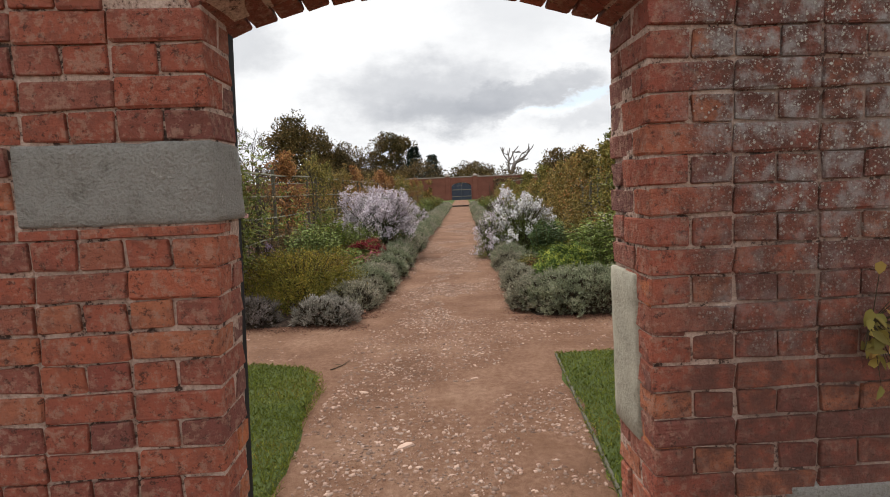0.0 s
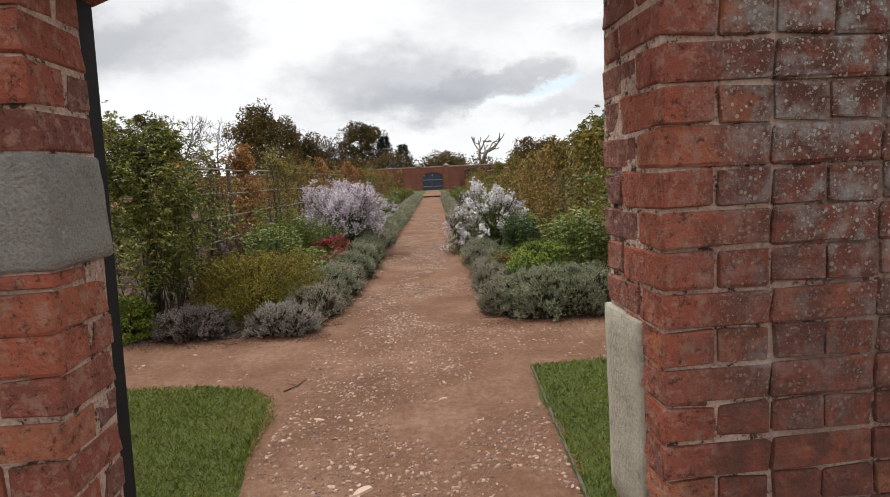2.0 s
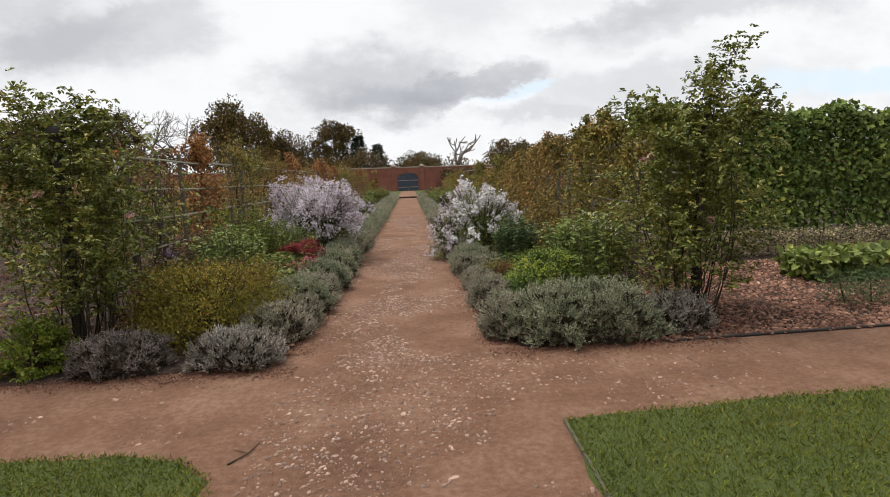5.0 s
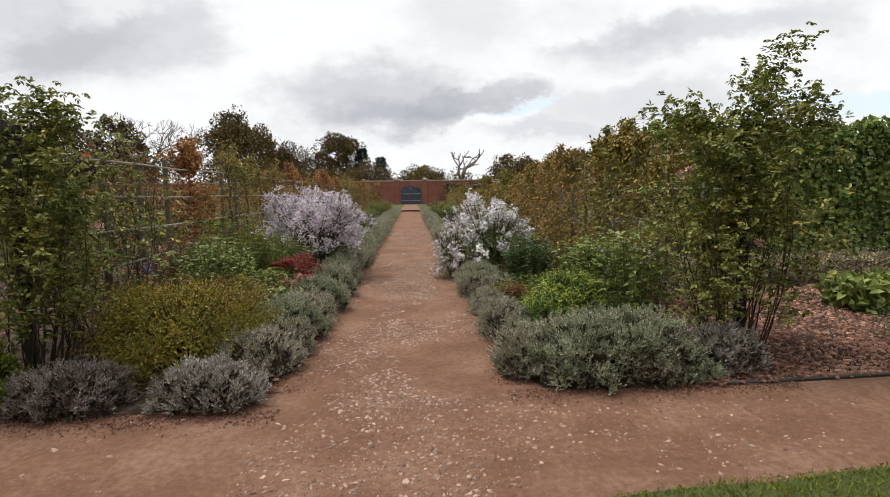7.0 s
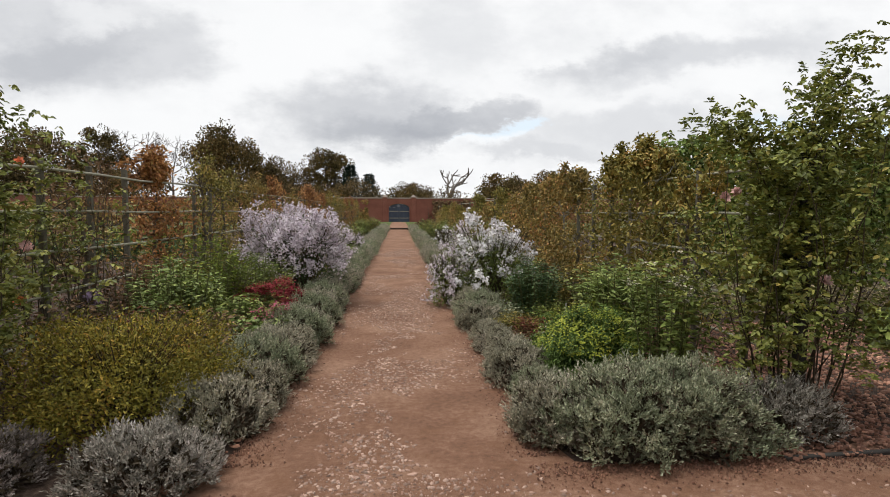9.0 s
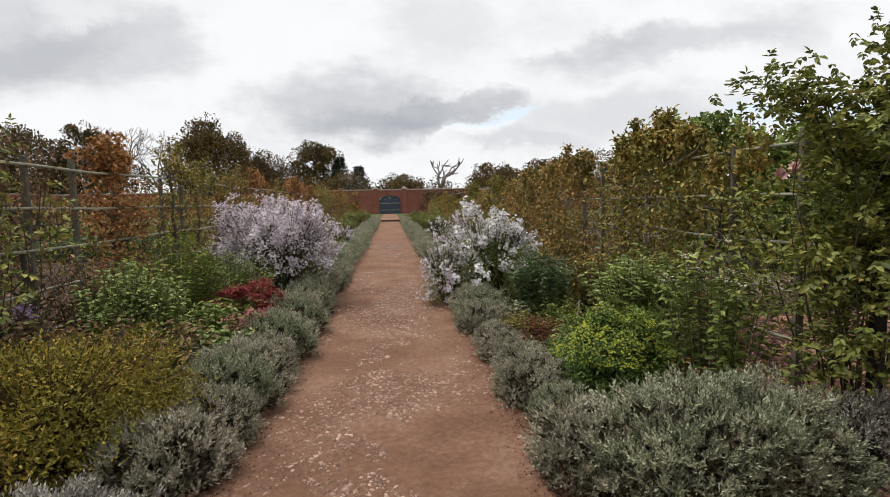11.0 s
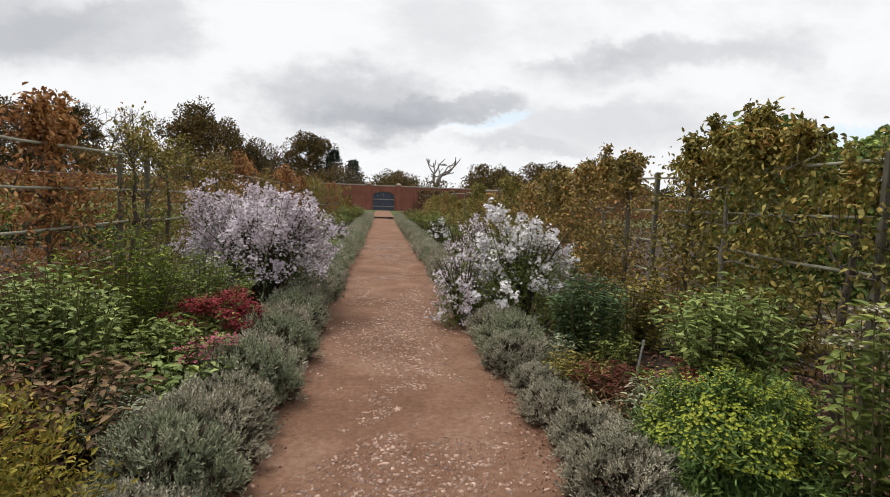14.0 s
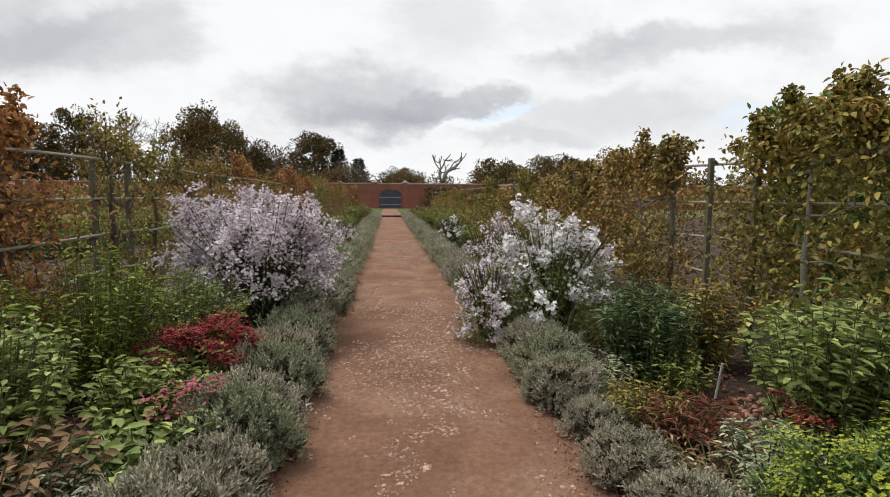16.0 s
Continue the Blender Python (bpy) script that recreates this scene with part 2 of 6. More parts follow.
REDS = [(0.0, (0.391, 0.117, 0.075)), (0.16, (0.469, 0.144, 0.082)), (0.34, (0.329, 0.097, 0.069)), (0.5, (0.251, 0.092, 0.073)),
        (0.64, (0.425, 0.124, 0.075)), (0.8, (0.312, 0.111, 0.082)), (0.93, (0.538, 0.198, 0.101)), (1.0, (0.365, 0.104, 0.069))]
BROWNS = [(0.0, (0.30, 0.115, 0.085)), (0.14, (0.36, 0.125, 0.088)), (0.28, (0.22, 0.105, 0.09)), (0.42, (0.27, 0.105, 0.085)), (0.52, (0.20, 0.10, 0.088)),
          (0.63, (0.33, 0.115, 0.082)), (0.72, (0.24, 0.11, 0.092)), (0.80, (0.56, 0.185, 0.085)), (0.90, (0.60, 0.215, 0.09)), (1.0, (0.26, 0.105, 0.085))]
M_JAMB_BRICK = brick_mat("old brown-red brick", True, BROWNS)
# the two near-black mortar stops paint the shade in holes of the joints
M_BRICK, M_MORTAR = brick_mat("old brick", True, REDS), rough_mat("lime mortar", [(0.3, (0.03, 0.02, 0.016)), (0.43, (0.09, 0.055, 0.044)), (0.46, (0.40, 0.275, 0.22)), (0.56, (0.60, 0.44, 0.36)), (0.7, (0.72, 0.58, 0.50))], 14, 90, 0.95, 1.0, 0.012)
def age_mortar(m):
    nt = m.node_tree
    p = nt.nodes["Principled BSDF"]
    col = p.inputs["Base Color"].links[0].from_socket
    g, sep = nt.nodes.new("ShaderNodeNewGeometry"), nt.nodes.new("ShaderNodeSeparateXYZ")
    nt.links.new(g.outputs["Position"], sep.inputs[0])
    side = ranged(nt, sep.outputs[0], 0.95, 1.2)
    worn = calc(nt, "MULTIPLY", side, ranged(nt, noise_of(nt, 7, 5, 0.7, "World"), 0.35, 0.65, 0.2, 0.9))
    nt.links.new(blend(nt, worn, col, (0.17, 0.12, 0.10)), p.inputs["Base Color"])


age_mortar(M_MORTAR)
M_STONE = rough_mat("grey sandstone", [(0.30, (0.148, 0.137, 0.120)), (0.42, (0.285, 0.274, 0.245)), (0.52, (0.353, 0.342, 0.314)), (0.58, (0.274, 0.257, 0.228)), (0.70, (0.502, 0.490, 0.456))], 16, 120, 0.92, 1.0, 0.016)
M_PALE_STONE = rough_mat("pale dressed stone", [(0.3, (0.199, 0.178, 0.137)), (0.45, (0.347, 0.321, 0.255)), (0.7, (0.473, 0.435, 0.353))], 9, 75, 0.9, 0.7, 0.006)
M_FAR_BRICK = rough_mat("far brick", [(0.3, (0.14, 0.055, 0.042)), (0.5, (0.23, 0.09, 0.065)), (0.7, (0.28, 0.135, 0.095))], 0.5, 9, 0.95, 0.2, 0.02)
M_COPING = rough_mat("coping stone", [(0.3, (0.22, 0.17, 0.14)), (0.7, (0.38, 0.32, 0.27))], 1, 8)
M_IRON = rough_mat("black painted iron", [(0.3, (0.006, 0.006, 0.007)), (0.7, (0.016, 0.016, 0.017))], 8, 90, 0.85, 0.2, 0.002)
M_GATE = rough_mat("blue-grey painted boards", [(0.3, (0.035, 0.045, 0.07)), (0.7, (0.06, 0.075, 0.11))], 2, 20, 0.6, 0.2, 0.004)
M_POST = rough_mat("weathered post wood", [(0.25, (0.055, 0.05, 0.035)), (0.55, (0.12, 0.11, 0.08)), (0.8, (0.19, 0.18, 0.14))], 8, 60, 0.85, 0.5, 0.004)
M_RAIL = rough_mat("weathered rail wood", [(0.25, (0.20, 0.19, 0.13)), (0.75, (0.36, 0.35, 0.27))], 8, 60, 0.85, 0.5, 0.004)
M_DARKPOST = rough_mat("dark stained post wood", [(0.25, (0.018, 0.016, 0.014)), (0.75, (0.05, 0.044, 0.038))], 8, 60, 0.8, 0.5, 0.004)
M_BARK = rough_mat("bark", [(0.25, (0.04, 0.032, 0.024)), (0.75, (0.13, 0.105, 0.08))], 9, 60, 0.95, 0.8, 0.01)
M_PALE_BARK = rough_mat("pale lichened bark", [(0.25, (0.12, 0.11, 0.09)), (0.75, (0.30, 0.28, 0.23))], 9, 60, 0.95, 0.8, 0.01)
M_DEAD = rough_mat("dead grey wood", [(0.25, (0.10, 0.085, 0.075)), (0.75, (0.22, 0.19, 0.17))], 2, 12)
M_TWIG = rough_mat("brown stems", [(0.25, (0.031, 0.025, 0.015)), (0.75, (0.099, 0.074, 0.046))], 10, 60)
M_STALK = rough_mat("green-brown stalks", [(0.25, (0.075, 0.08, 0.03)), (0.75, (0.17, 0.17, 0.07))], 10, 60)
M_PEBBLE = leaf_mat("pale flat pebbles", [(0.0, (0.206, 0.120, 0.086)), (0.5, (0.316, 0.207, 0.159)), (1.0, (0.521, 0.378, 0.305))], 0.0, 0.85, 4)
M_CHIPS = leaf_mat("bark mulch and leaf litter", [(0.0, (0.107, 0.047, 0.029)), (0.4, (0.229, 0.117, 0.081)), (0.75, (0.352, 0.194, 0.132)), (1.0, (0.612, 0.351, 0.233))], 0.0, 0.9, 2)
M_LITTER = leaf_mat("fallen brown leaves", [(0.0, (0.070, 0.036, 0.026)), (0.6, (0.185, 0.090, 0.059)), (1.0, (0.340, 0.179, 0.117))], 0.0, 0.9, 2)
M_GRASS = leaf_mat("lawn grass", [(0.0, (0.106, 0.140, 0.020)), (0.5, (0.207, 0.245, 0.034)), (0.85, (0.276, 0.256, 0.042)), (1.0, (0.476, 0.317, 0.085))], 0.25, 0.6, 1.6)
M_LAV = leaf_mat("grey lavender leaf", [(0.0, (0.179, 0.182, 0.125)), (0.45, (0.360, 0.341, 0.245)), (0.8, (0.538, 0.493, 0.387)), (1.0, (0.645, 0.541, 0.492))], 0.15, 0.8, 3)
M_LAV_GREEN = leaf_mat("green lavender leaf", [(0.0, (0.143, 0.174, 0.103)), (0.45, (0.288, 0.318, 0.198)), (0.8, (0.459, 0.459, 0.317)), (1.0, (0.594, 0.508, 0.428))], 0.15, 0.8, 3)
M_LAV_MAUVE = leaf_mat("mauve lavender", [(0.0, (0.181, 0.169, 0.136)), (0.45, (0.342, 0.322, 0.272)), (0.8, (0.507, 0.468, 0.416)), (1.0, (0.649, 0.576, 0.546))], 0.15, 0.8, 3)
M_SPIREA = leaf_mat("olive gold leaf", [(0.0, (0.109, 0.109, 0.021)), (0.4, (0.233, 0.210, 0.034)), (0.75, (0.359, 0.282, 0.045)), (1.0, (0.466, 0.255, 0.058))], 0.3, 0.55, 3)
M_BUSH_GREEN = leaf_mat("deep green bush leaf", [(0.0, (0.054, 0.102, 0.026)), (0.5, (0.126, 0.198, 0.050)), (0.85, (0.210, 0.294, 0.072)), (1.0, (0.312, 0.372, 0.084))], 0.25, 0.5, 4)
M_LAV_DRY = leaf_mat("dry brown-mauve lavender", [(0.0, (0.117, 0.098, 0.081)), (0.45, (0.234, 0.202, 0.176)), (0.8, (0.351, 0.305, 0.280)), (1.0, (0.468, 0.390, 0.390))], 0.15, 0.8, 3)
M_LIME = leaf_mat("lime green leaf", [(0.0, (0.078, 0.125, 0.018)), (0.5, (0.166, 0.230, 0.027)), (1.0, (0.332, 0.346, 0.045))], 0.3, 0.5, 4)
M_GREEN = leaf_mat("mid green leaf", [(0.0, (0.099, 0.137, 0.031)), (0.5, (0.198, 0.250, 0.061)), (0.85, (0.306, 0.338, 0.093)), (1.0, (0.438, 0.403, 0.110))], 0.3, 0.45, 3)
M_BLUEGREEN = leaf_mat("cool green leaf", [(0.0, (0.110, 0.162, 0.048)), (0.5, (0.233, 0.300, 0.089)), (1.0, (0.443, 0.482, 0.156))], 0.3, 0.45, 3)
M_DARKGREEN = leaf_mat("dark green leaf", [(0.0, (0.040, 0.070, 0.029)), (0.5, (0.091, 0.148, 0.057)), (1.0, (0.161, 0.228, 0.086))], 0.2, 0.45, 3)
M_ROSE = leaf_mat("rose leaf", [(0.0, (0.082, 0.102, 0.026)), (0.5, (0.177, 0.203, 0.045)), (0.85, (0.303, 0.285, 0.067)), (1.0, (0.446, 0.313, 0.089))], 0.3, 0.4, 2)
M_PEAR = leaf_mat("brown-green pear leaf", [(0.0, (0.114, 0.093, 0.031)), (0.35, (0.226, 0.178, 0.056)), (0.7, (0.390, 0.271, 0.080)), (0.9, (0.502, 0.242, 0.096)), (1.0, (0.554, 0.224, 0.096))], 0.25, 0.5, 1.6)
M_PEARGREEN = leaf_mat("green pear leaf", [(0.0, (0.095, 0.095, 0.027)), (0.4, (0.215, 0.191, 0.046)), (0.8, (0.357, 0.270, 0.070)), (1.0, (0.476, 0.240, 0.076))], 0.25, 0.5, 1.6)
M_COPPER = leaf_mat("copper autumn leaf", [(0.0, (0.156, 0.075, 0.028)), (0.4, (0.310, 0.141, 0.055)), (0.75, (0.469, 0.234, 0.084)), (1.0, (0.515, 0.351, 0.125))], 0.3, 0.5, 1.5)
M_BROWN = leaf_mat("dying brown leaf", [(0.0, (0.098, 0.063, 0.041)), (0.5, (0.214, 0.135, 0.074)), (1.0, (0.329, 0.225, 0.115))], 0.2, 0.7, 3)
M_BEAN = leaf_mat("climbing bean leaf", [(0.0, (0.089, 0.143, 0.037)), (0.5, (0.191, 0.259, 0.066)), (0.9, (0.351, 0.413, 0.094)), (1.0, (0.880, 0.776, 0.149))], 0.25, 0.5, 0.8)
M_BOX = leaf_mat("russet low hedge leaf", [(0.0, (0.109, 0.092, 0.051)), (0.5, (0.274, 0.233, 0.122)), (1.0, (0.493, 0.400, 0.230))], 0.2, 0.6, 3)
M_TREE = leaf_mat("far tree leaf", [(0.0, (0.051, 0.044, 0.015)), (0.5, (0.116, 0.086, 0.027)), (1.0, (0.234, 0.134, 0.041))], 0.15, 0.7, 0.15)
M_TREE_BROWN = leaf_mat("far brownish tree leaf", [(0.0, (0.053, 0.043, 0.020)), (0.5, (0.115, 0.086, 0.038)), (1.0, (0.213, 0.133, 0.054))], 0.15, 0.7, 0.15)
M_PINE = leaf_mat("far conifer needles", [(0.0, (0.013, 0.024, 0.016)), (0.6, (0.031, 0.048, 0.032)), (1.0, (0.055, 0.074, 0.054))], 0.1, 0.7, 0.2)
M_WHITE_PETAL = leaf_mat("white petals", [(0.0, (0.710, 0.664, 0.704)), (0.5, (0.859, 0.825, 0.839)), (0.85, (0.880, 0.880, 0.880)), (1.0, (0.710, 0.630, 0.510))], 0.3, 0.6, 5, uneven=0.3)
M_LILAC_PETAL = leaf_mat("lilac petals", [(0.0, (0.581, 0.491, 0.579)), (0.5, (0.782, 0.697, 0.748)), (1.0, (0.854, 0.820, 0.846))], 0.3, 0.6, 5, uneven=0.3)
M_MAUVE_PETAL = leaf_mat("mauve petals", [(0.0, (0.28, 0.20, 0.32)), (1.0, (0.44, 0.34, 0.46))], 0.3, 0.6, 5, uneven=0.3)
M_PINK = leaf_mat("pink rose petals", [(0.0, (0.66, 0.34, 0.33)), (1.0, (0.84, 0.60, 0.55))], 0.3, 0.5, 5)
M_ORANGE = leaf_mat("orange rose petals", [(0.0, (0.62, 0.13, 0.05)), (1.0, (0.75, 0.25, 0.10))], 0.3, 0.5, 5)
M_SEDUM = leaf_mat("crimson sedum heads", [(0.0, (0.153, 0.018, 0.024)), (0.6, (0.281, 0.036, 0.042)), (1.0, (0.383, 0.072, 0.072))], 0.1, 0.8, 6)
M_LIMETIP = leaf_mat("lime yellow shoot tips", [(0.0, (0.177, 0.227, 0.025)), (0.6, (0.297, 0.339, 0.037)), (1.0, (0.443, 0.430, 0.050))], 0.3, 0.6, 3)
M_RASPBERRY = leaf_mat("raspberry pink petals", [(0.0, (0.240, 0.045, 0.068)), (1.0, (0.440, 0.128, 0.165))], 0.2, 0.6, 5)
M_RUSSET = leaf_mat("russet dying leaf", [(0.0, (0.09, 0.03, 0.02)), (0.6, (0.19, 0.065, 0.04)), (1.0, (0.27, 0.13, 0.08))], 0.2, 0.7, 3)
M_LABEL = rough_mat("white plastic tag", [(0.3, (0.62, 0.62, 0.60)), (0.7, (0.74, 0.74, 0.72))], 5, 40, 0.5, 0.1, 0.001)


def dirt_mat(name, stops, stain, scale=1.3):
    m, nt, p = material(name, 0.95, 0, 0.15)
    a, b, c = noise_of(nt, scale, 5, 0.6, "World"), noise_of(nt, 22, 5, 0.7, "World"), noise_of(nt, 160, 3, 0.6, "World")
    f = calc(nt, "ADD", calc(nt, "MULTIPLY", a, 0.4), calc(nt, "ADD", calc(nt, "MULTIPLY", b, 0.35), calc(nt, "MULTIPLY", c, 0.25)))
    col = ramp_of(nt, f, stops)
    col = blend(nt, ranged(nt, noise_of(nt, 3.7, 4, 0.6, "World"), 0.5, 0.7, 0, 0.4), col, stain)
    nt.links.new(col, p.inputs["Base Color"])
    bump(nt, p, calc(nt, "ADD", b, calc(nt, "MULTIPLY", c, 0.5)), 0.9, 0.02)
    return m


M_PATH = dirt_mat("trodden sandy path", [(0.34, (0.095, 0.049, 0.030)), (0.5, (0.208, 0.113, 0.073)), (0.64, (0.340, 0.215, 0.150))], (0.166, 0.084, 0.046))
M_SOIL = dirt_mat("dark bed soil", [(0.36, (0.016, 0.011, 0.009)), (0.5, (0.048, 0.032, 0.024)), (0.62, (0.15, 0.108, 0.084))], (0.035, 0.024, 0.018))
M_TURF = dirt_mat("turf under the grass", [(0.3, (0.047, 0.064, 0.019)), (0.5, (0.076, 0.098, 0.029)), (0.7, (0.111, 0.128, 0.043))], (0.068, 0.076, 0.030))
M_FIELD = dirt_mat("far field", [(0.3, (0.06, 0.08, 0.03)), (0.7, (0.12, 0.13, 0.055))], (0.10, 0.085, 0.05), 0.05)


# ---- mesh helpers ----
def mesh_arrays(name, verts, faces, mat):
    """A mesh from arrays of corners and of equal-sided faces."""
    verts, faces = np.asarray(verts, np.float32), np.asarray(faces, np.int32)
    me = bpy.data.meshes.new(name)
    me.vertices.add(len(verts))
    me.vertices.foreach_set("co", verts.ravel())
    me.loops.add(faces.size)
    me.loops.foreach_set("vertex_index", faces.ravel())
    me.polygons.add(len(faces))
    me.polygons.foreach_set("loop_start", np.arange(len(faces), dtype=np.int32) * faces.shape[1])
    me.update(calc_edges=True)
    me.materials.append(mat)
    return me


def part(name, shape, mat, parent, label=""):
    """Links a bmesh or a mesh as one object under a thing or a part."""
    if isinstance(shape, bmesh.types.BMesh):
        me = bpy.data.meshes.new(name)
        shape.to_mesh(me)
        shape.free()
        me.materials.append(mat)
        shape = me
    ob = new(name, shape)
    if parent is not None:
        ob.parent = parent
    return tagged(ob, label)


def thing(name, label, category, m=None, group="", kind=""):
    ob = tagged(new(name), label, category, group, kind)
    ob.empty_display_size = 0.1
    if m is not None:
        ob.matrix_basis = m
    return ob


def box(bm, x0, x1, y0, y1, z0, z1, bevel=0.0):
    c = bmesh.ops.create_cube(bm, size=1, matrix=Matrix.LocRotScale(((x0 + x1) / 2, (y0 + y1) / 2, (z0 + z1) / 2), None, (x1 - x0, y1 - y0, z1 - z0)))
    if bevel:
        edges = list({e for v in c["verts"] for e in v.link_edges})
        bmesh.ops.bevel(bm, geom=edges, offset=bevel, segments=1, affect="EDGES")
    return bm


def unit(a):
    return a / np.maximum(np.linalg.norm(a, axis=-1, keepdims=True), 1e-9)


def blades(P, D, N, L, W, fold=0.25, ovate=False, curl=0.0):
    """Folded leaves: base P, long axis D, face N, length L, width W. Corners and faces."""
    n = len(P)
    L, W = np.broadcast_to(L, n)[:, None], np.broadcast_to(W, n)[:, None]
    D = unit(D)
    S = unit(np.cross(D, N))
    N = np.cross(S, D)
    if ovate:
        V = np.stack([P, P + D * L * 0.3 + S * W * 0.48 + N * W * fold, P + D * L * 0.68 + S * W * 0.4 + N * (W * fold - L * curl * 0.5), P + D * L - N * L * curl,
                      P + D * L * 0.68 - S * W * 0.4 + N * (W * fold - L * curl * 0.5), P + D * L * 0.3 - S * W * 0.48 + N * W * fold], 1)
        F = np.array([[0, 1, 2, 3], [0, 3, 4, 5]])
        return V.reshape(-1, 3), (np.arange(n)[:, None, None] * 6 + F).reshape(-1, 4)
    V = np.stack([P, P + D * L * 0.45 + S * W * 0.5 + N * W * fold, P + D * L - N * L * curl, P + D * L * 0.45 - S * W * 0.5 + N * W * fold], 1)
    F = np.array([[0, 1, 2], [0, 2, 3]])
    return V.reshape(-1, 3), (np.arange(n)[:, None, None] * 4 + F).reshape(-1, 3)


def tubes(segs, sides=5):
    """Tapered limbs: rows of from, to, radius, radius."""
    A, B = np.array([s[0] for s in segs], float), np.array([s[1] for s in segs], float)
    ra, rb = np.array([s[2] for s in segs])[:, None, None], np.array([s[3] for s in segs])[:, None, None]
    D = unit(B - A)
    X = unit(np.cross(D, np.where(np.abs(D[:, 2:]) > 0.9, [[1.0, 0, 0]], [[0, 0, 1.0]])))
    Y = np.cross(D, X)
    ang = np.arange(sides) * 2 * math.pi / sides
    ring = X[:, None] * np.cos(ang)[None, :, None] + Y[:, None] * np.sin(ang)[None, :, None]
    V = np.concatenate([A[:, None] + ring * ra, B[:, None] + ring * rb], 1).reshape(-1, 3)
    i = np.arange(sides)
    F = np.stack([i, (i + 1) % sides, (i + 1) % sides + sides, i + sides], 1)
    return V, (np.arange(len(segs))[:, None, None] * 2 * sides + F).reshape(-1, 4)


def chain(points, radii, sides=6):
    """One bent, tapered round bar through the points."""
    P = np.array(points, float)
    D = unit(np.gradient(P, axis=0))
    X = unit(np.cross(D, np.where(np.abs(D[:, 2:]) > 0.9, [[1.0, 0, 0]], [[0, 0, 1.0]])))
    Y = np.cross(D, X)
    ang = np.arange(sides) * 2 * math.pi / sides
    V = P[:, None] + (X[:, None] * np.cos(ang)[None, :, None] + Y[:, None] * np.sin(ang)[None, :, None]) * np.broadcast_to(radii, len(P))[:, None, None]
    i = np.arange(sides)
    F = np.stack([i, (i + 1) % sides, (i + 1) % sides + sides, i + sides], 1)
    return V.reshape(-1, 3), (np.arange(len(P) - 1)[:, None, None] * sides + F).reshape(-1, 4)


def ball_dirs(rng, n, low=-1.0):
    z = rng.uniform(low, 1, n)
    a = rng.uniform(0, 2 * math.pi, n)
    r = np.sqrt(1 - z * z)
    return np.stack([r * np.cos(a), r * np.sin(a), z], 1)


def clumps(rng, n, centre, radii, count, spread, low=-0.4, inner=0.35, crisp=False):
    """Points in uneven clumps over an ellipsoid, and the way out from its middle."""
    centre, radii = np.array(centre, float), np.array(radii, float)
    heads = ball_dirs(rng, count, low) * radii * rng.uniform(inner, 1.0, (count, 1)) ** 0.5
    pick = rng.integers(0, count, n)
    away = ball_dirs(rng, n) * rng.uniform(0.3, 1, (n, 1)) ** 0.4 if crisp else rng.normal(0, 1, (n, 3))
    P = heads[pick] + away * spread * rng.uniform(0.55, 1.3, (count, 1))[pick]
    out = unit(P / radii + (P - heads[pick]) / spread * 0.25)
    return centre + P, out


def mound(rng, n, radii, rough=0.12, low=-0.05, lumps=3.0):
    """Points near the skin of a lumpy dome with its foot at z = 0, and the way out."""
    radii = np.array(radii, float)
    d = ball_dirs(rng, n, low)
    k = rng.uniform(0, 6.28, 6)
    w = np.sin(d[:, 0] * lumps + k[0]) * np.sin(d[:, 1] * lumps + k[1]) + 0.6 * np.sin(d[:, 0] * lumps * 2.3 + k[2]) * np.sin(d[:, 1] * lumps * 2.1 + d[:, 2] * 4 + k[3])
    s = 1 + rough * w[:, None] - np.abs(rng.normal(0, 0.09, (n, 1)))
    s = s * (np.abs(d) ** 2.7).sum(1, keepdims=True) ** (-1 / 2.7) * 0.94
    return d * radii * s, unit(d / radii)


def limbs(rng, start, way, length, radius, depth, fork=3, bend=0.35, up=0.1, shrink=0.68, out=None, ends=None):
    """Branches that fork again and again."""
    out = [] if out is None else out
    p, d = np.array(start, float), np.array(way, float)
    steps = 3
    for i in range(steps):
        q = p + d * length / steps
        r0, r1 = radius * (1 - 0.3 * i / steps), radius * (1 - 0.3 * (i + 1) / steps)
        out.append((p, q, r0, r1))
        d = unit(d + rng.normal(0, bend * 0.4, 3) + np.array([0, 0, up]))
        p = q
    if depth > 0:
        for _ in range(fork):
            nd = unit(d + rng.normal(0, bend * 1.6, 3))
            limbs(rng, p, nd, length * shrink * rng.uniform(0.75, 1.2), radius * 0.62, depth - 1, fork, bend, up, shrink, out, ends)
    elif ends is not None:
        ends.append(p)
    return out


def jitter(rng, V, s):
    return V + rng.normal(0, s, V.shape)


# ---- ground ----
def sheet(name, outline, z, mat, label, category, step=0.0):
    bm = bmesh.new()
    bm.faces.new([bm.verts.new((x, y, z)) for x, y in outline])
    ob = part(name, bm, mat, None)
    return tagged(ob, label, category, kind="structure")


sheet("ground", [(-900, -900), (900, -900), (900, 900), (-900, 900)], -0.06, M_FIELD, "rough grassy ground around the walled garden", "ground")
sheet("path", [(-41, -6), (46, -6), (46, 8.6), (0.95, 8.6), (0.85, 49.6), (12, 49.6), (12, 79.5), (-12, 79.5), (-12, 49.6), (-0.85, 49.6), (-0.95, 8.6), (-41, 8.6)], 0.0, M_PATH,
      "trodden sandy earth path strewn with pale pebbles", "path")


